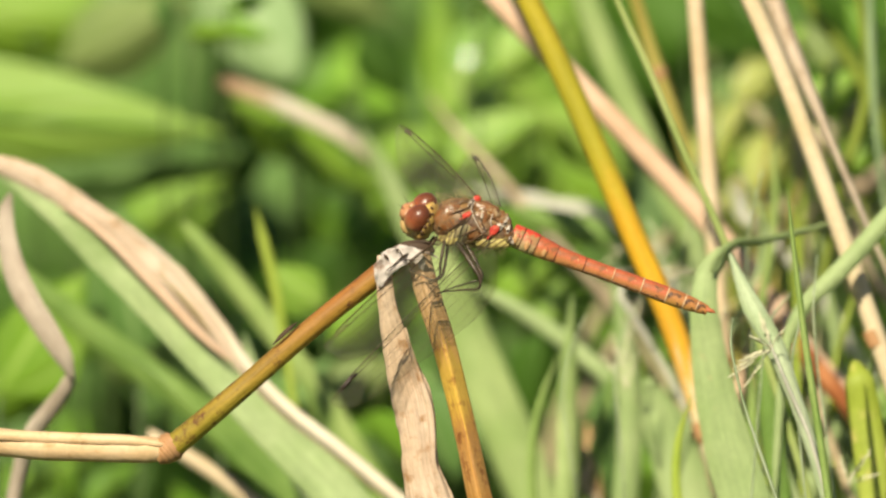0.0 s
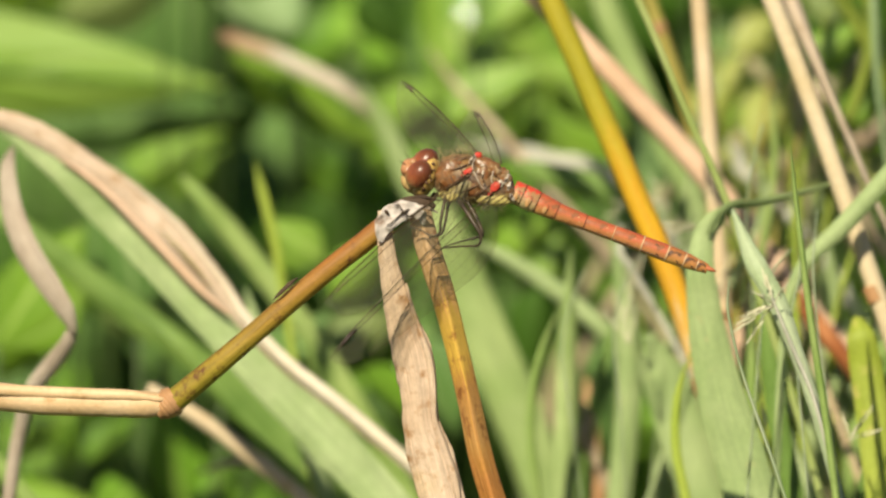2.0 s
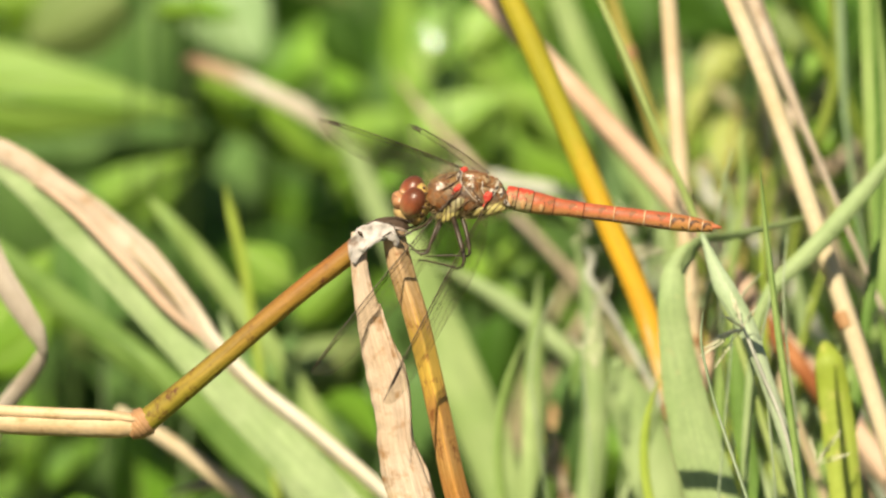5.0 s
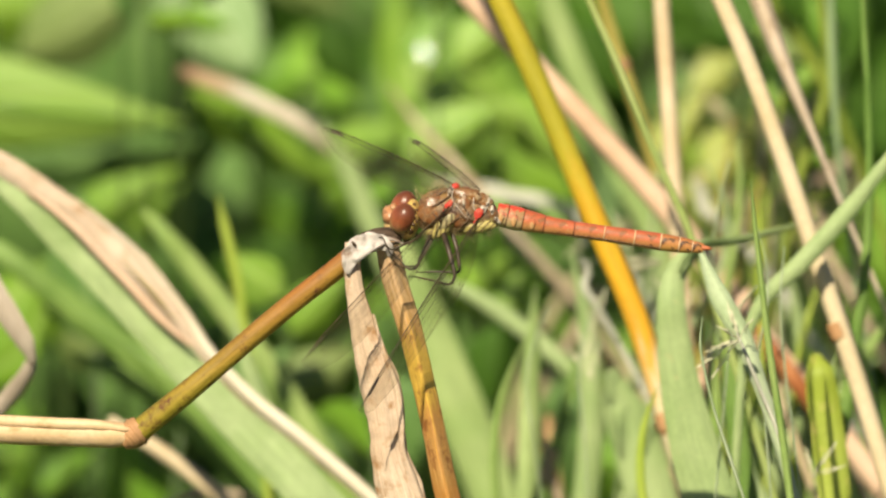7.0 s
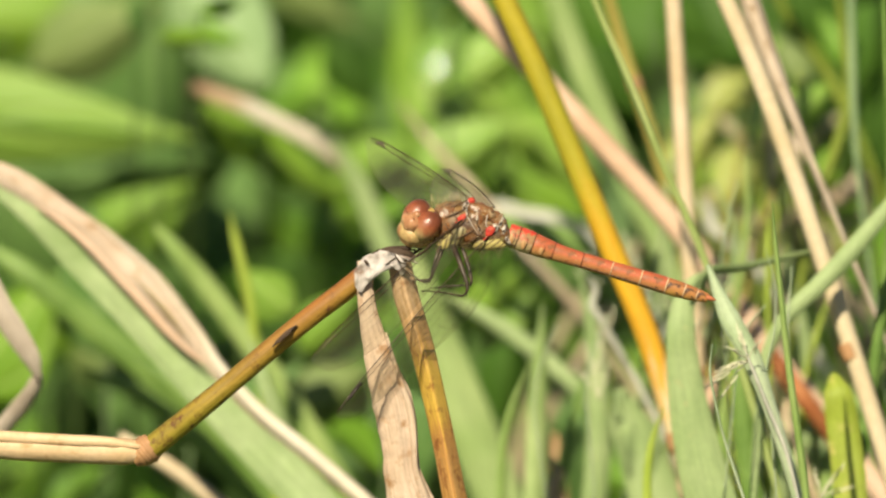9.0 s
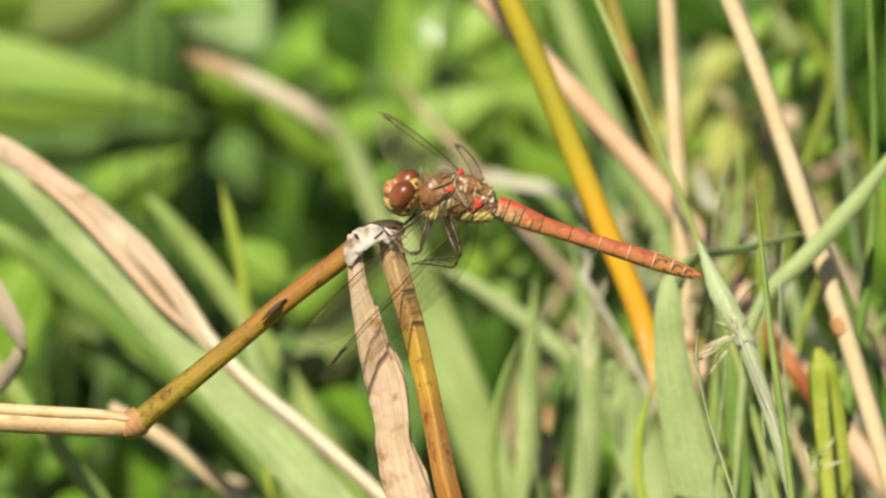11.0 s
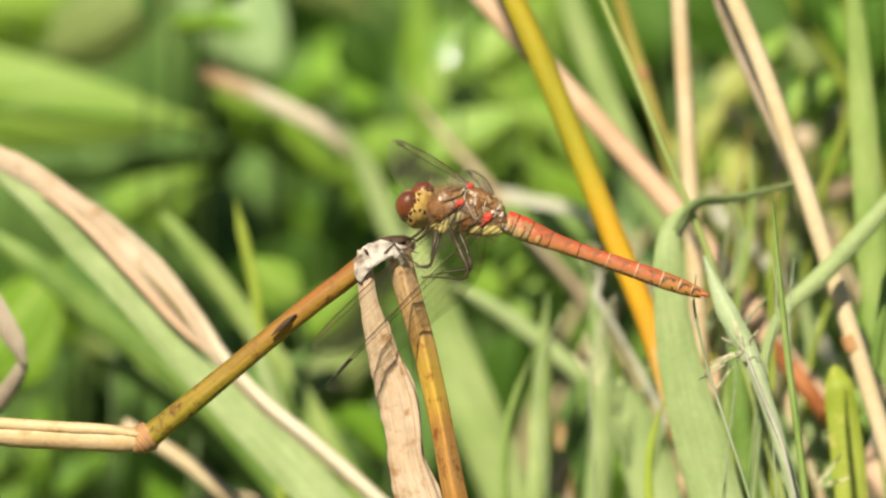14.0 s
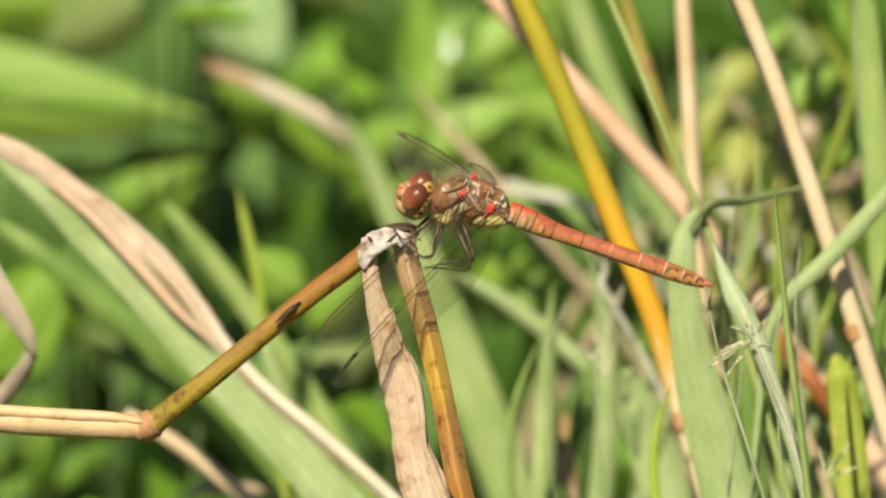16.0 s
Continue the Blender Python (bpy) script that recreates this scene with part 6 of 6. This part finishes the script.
# ---- what moves ----
def body_rows():
    """Seconds, shift of the wing joint on the board, turn of the body in its plane."""
    return [(0, 0, 0, 0), (1.5, 0, 2, 0.3), (3.5, 1, 1, 0.7), (4.5, 2, 0, 0.6), (4.6, 22, 5, -14), (4.7, 44, -30, -23), (4.8, 42, -25, -20), (4.9, 38, -22, -16), (5.0, 35, -19, -13.3), (5.2, 33, -15, -13),
            (7.3, 28, -8, -12), (7.5, 27, -9, -5.8), (8.0, 27, -9, -5), (9.0, 27, -11, -4.3), (10.2, 25, -13, -3.6), (12.5, 23, -17, -3.2), (14.5, 22, -18, -2), (16.0, 21, -12, -2.4)]


def body_pose(dx, dy, turn):
    return Matrix.Translation(S(873 + dx, 412 + dy)) @ pose(0, 0, 0, 0, turn, 0)


def body_at(t):
    rows = body_rows()
    ts = [r[0] for r in rows]
    return body_pose(*[float(np.interp(t, ts, [r[k] for r in rows])) for k in (1, 2, 3)])


def wing_pose(which, t, tip, trail):
    """Hinge on the body, tip over the board place, trailing edge towards trail (board space)."""
    body = body_at(t)
    base = body @ L(*HINGE[which])
    k = SQUARE / 1000
    flat = Vector(((tip[0] - 784) * k, 0, (441 - tip[1]) * k))
    d = Vector((flat.x - base.x, 0, flat.z - base.z))
    deep = math.sqrt(max((SPAN[which] * MM) ** 2 - d.length_squared, 1e-9)) * SIDE[which]
    x = Vector((d.x, deep, d.z)).normalized()
    tr = Vector(trail)
    y = -(tr - x * tr.dot(x)).normalized()
    m = Matrix((x, y, x.cross(y))).transposed().to_4x4()
    return body.inverted() @ Matrix.Translation(base) @ m


def motions():
    walk(fly, [(t, BOARD @ body_pose(dx, dy, a)) for t, dx, dy, a in body_rows()])
    # head: seconds, turn towards the camera, nod, lean
    walk(head, [(t, Matrix.Translation(NECK + Vector((-0.9, 0, -1.3)) * MM * max(0.0, 1 - abs(t - 4.6) / 0.3)) @ pose(0, 0, 0, 0, 0, yaw) @ pose(0, 0, 0, lean, nod, 0)) for t, yaw, nod, lean in (
        (0, -12, 14, 36), (2.0, -10, 14, 36), (4.5, -8, 14, 36), (4.6, 46, 0, 40), (4.8, 20, 0, 38), (4.9, 2, 10, 34), (5.2, 0, 10, 34), (7.4, -4, 12, 36), (8.5, 0, 12, 36), (8.8, 40, 4, 36), (9.1, 40, 4, 36), (9.4, -6, 14, 36),
        (10.2, -8, 14, 36), (12.5, -6, 14, 36), (13.0, -12, 14, 36), (13.4, -46, 13, 27), (15.2, -46, 13, 27), (15.6, -8, 14, 36), (16.0, -6, 14, 36))])
    moves = {
        "far_fore": [(0, (707, 207), (-.40, .82, -.42)), (4.5, (708, 208), (-.40, .82, -.42)), (4.6, (600, 208), (0, 1, -.12)), (4.7, (563, 247), (-.05, .9, -.15)), (4.9, (595, 253), (-.1, .9, -.3)), (5.0, (601, 240), (-.15, .9, -.4)), (5.2, (607, 238), (-.15, .9, -.4)),
                     (7.3, (629, 231), (-.2, .9, -.45)), (7.6, (689, 222), (-.40, .82, -.42)), (8.5, (701, 236), (-.40, .82, -.42)), (9.0, (686, 220), (-.40, .82, -.42)), (10.2, (705, 218), (-.40, .82, -.42)), (12.5, (739, 229), (-.40, .82, -.42)),
                     (14.0, (725, 242), (-.40, .82, -.42)), (16.0, (725, 248), (-.40, .82, -.42))],
        "far_hind": [(0, (842, 261), (-.42, .84, -.2)), (4.5, (842, 261), (-.42, .84, -.2)), (4.6, (782, 170), (0, 1, -.1)), (4.7, (713, 207), (-.15, .9, -.1)), (4.9, (751, 250), (-.2, .9, -.2)), (5.0, (766, 247), (-.25, .9, -.2)), (7.3, (786, 250), (-.25, .9, -.2)),
                     (7.6, (831, 268), (-.42, .84, -.2)), (9.0, (823, 274), (-.42, .84, -.2)), (10.2, (851, 270), (-.42, .84, -.2)), (12.5, (867, 294), (-.42, .84, -.2)), (16.0, (863, 306), (-.42, .84, -.2))],
        "near_fore": [(0, (572, 602), (.5, .5, -.7)), (4.5, (572, 602), (.5, .5, -.7)), (4.7, (655, 745), (.2, .9, -.2)), (5.0, (594, 694), (.4, .8, -.5)), (7.3, (590, 650), (.4, .7, -.5)), (7.6, (578, 615), (.5, .6, -.6)), (16.0, (585, 620), (.5, .6, -.6))],
        "near_hind": [(0, (580, 703), (.5, .6, -.45)), (4.5, (580, 703), (.5, .6, -.45)), (4.6, (766, 808), (0, 1, -.05)), (4.7, (798, 790), (.1, 1, -.05)), (4.9, (730, 765), (.2, .9, -.1)), (5.0, (724, 744), (.3, .9, -.2)), (7.3, (680, 735), (.3, .9, -.3)), (7.6, (610, 715), (.4, .7, -.4)),
                      (9.0, (630, 716), (.4, .7, -.4)), (12.5, (618, 692), (.4, .8, -.4)), (16.0, (617, 702), (.4, .7, -.4))],
    }
    for which, rows in moves.items():
        walk(WINGS[which], [(t, wing_pose(which, t, tip, trail)) for t, tip, trail in rows])
    # legs keep their feet on the reed while the body turns
    start = body_at(0)
    for leg, hip, foot in LEGS:
        rows = []
        for t, dx, dy, a in body_rows():
            body = body_pose(dx, dy, a)
            f, h0, h1 = start @ foot, start @ hip, body @ hip
            turn = math.atan2(h1.x - f.x, h1.z - f.z) - math.atan2(h0.x - f.x, h0.z - f.z)
            slide = (h1 - f).length - (h0 - f).length
            m = Matrix.Translation(f + (h1 - f).normalized() * slide) @ Matrix.Rotation(turn, 4, "Y") @ Matrix.Translation(-f)
            rows.append((t, body.inverted() @ m @ start))
        walk(leg, rows)
    # the scale rolls with the stem as the dragonfly lands again and shifts its weight
    home = scale.matrix_basis.copy()
    moved = Matrix.Translation(S(541, 587, -1.55) - S(505, 590, -0.8)) @ home
    away = Matrix.Translation(Vector((0.4, 2.0, -0.5)) * MM) @ home
    walk(scale, [(0, home), (4.5, home), (4.6, away), (7.3, away), (7.4, moved), (16, moved)])
    # the hanging leaf swings a little on its torn sheath
    at = S(682, 452, -1.5) - ORIGIN[reed.name]
    for ob in [o for o in reed.children if o.name.startswith(("hanging_leaf", "leaf_margin"))]:
        home = ob.matrix_basis.copy()
        walk(ob, [(t, Matrix.Translation(at) @ pose(0, 0, 0, 0, -a, 0) @ Matrix.Translation(-at) @ home) for t, a in ((0, 0), (4.5, 0.4), (4.7, 1.0), (5.2, 0.6), (7.4, 0.9), (9, 1.2), (10.2, 1.4), (12.3, 3.0), (14, 2.8), (16, 3.0))])
    # wind: shift of the blades at the height of the dragonfly, in squares
    winds = {
        "gust": [(0, -760, 0), (10.2, -760, 0), (12.2, 0, 0), (12.6, 0, 0), (13.0, -300, 0), (13.5, -560, 0), (14.2, -760, 0), (16, -760, 0)],
        "curl": [(0, 0, 0), (4, 6, 0), (5, 4, 0), (9, -15, 0), (10.2, -22, 0), (12.4, -52, 0), (13, -69, 0), (13.5, -74, 0), (14, -50, 0), (15, -38, 0), (16, -38, 0)],
        "brown": [(0, 0, 0), (5.2, 0, 0), (7.3, 34, 0), (7.6, 34, 0), (8.5, 8, 0), (9.3, 0, 0), (10.2, -8, 0), (12.3, -64, 0), (13.0, -60, 0), (13.5, -62, 0), (14.2, -60, 0), (15, -60, 0), (16, -42, 0)],
        "edge": [(0, 48, 0), (1, 44, 0), (2, 50, 0), (3, 26, 0), (4, 48, 0), (5.2, 46, 0), (7.3, 140, 0), (8.5, 150, 0), (10.2, 140, 0), (12.3, 36, 0), (12.6, 38, 0), (13.0, 76, 0), (13.5, 20, 0), (14.2, 0, 0), (14.6, 12, 0), (15.0, 42, 0), (16, 16, 0)],
        "fore": [(0, 0, 0), (1, -5, 8), (2.5, -8, 12), (4, 2, 6), (5, -6, 28), (7.4, 6, 16), (8.5, 0, 22), (9.4, 2, 36), (10.2, -22, 48), (12.3, 32, 35), (12.6, 32, 30), (13.2, 32, -6), (14, -31, -80), (15, -20, -76), (16, -8, -56)],
        "left4": [(0, -70, 0), (3, -62, 0), (5, -50, 0), (7.4, 0, 0), (9, 6, 0), (10.2, -4, 0), (12.5, 8, 0), (14, -3, 0), (16, 4, 0)],
        "seed": [(0, 0, 0), (2, 4, 0), (4, -3, 0), (5, -2, 0), (8, 5, 0), (10, -8, 0), (12.5, 10, 0), (14, -10, 0), (16, 0, 0)],
        "tuft": [(0, 0, 0), (1.5, -3, 0), (3, 3, 0), (5, -4, 0), (7.5, 4, 0), (9, -5, 0), (10.2, -6, 0), (12.5, 6, 0), (14, -5, 0), (16, 0, 0)],
        "right": [(0, 0, 0), (2, 4, 0), (4, -4, 0), (5, -2, 0), (7.5, -8, 0), (9, 8, 0), (10.2, 0, 0), (12.5, -8, 0), (14, 6, 0), (16, 2, 0)],
    }
    for key, rows in winds.items():
        for ob in SWAY.get(key, ()):
            home = ob.matrix_basis.copy()
            reach = max((BOARD @ S(784, 441) - home.translation).z, 0.1)
            at_root = reach > 0.3
            walk(ob, [(t, BOARD @ Matrix.Translation((0 if at_root else dx * SQUARE * MM, 0, -dy * SQUARE * MM)) @ BOARD.inverted() @ home
                       @ pose(0, 0, 0, 0, math.degrees(math.atan(dx * SQUARE * MM / reach)) if at_root else 0, 0)) for t, dx, dy in rows])


motions()
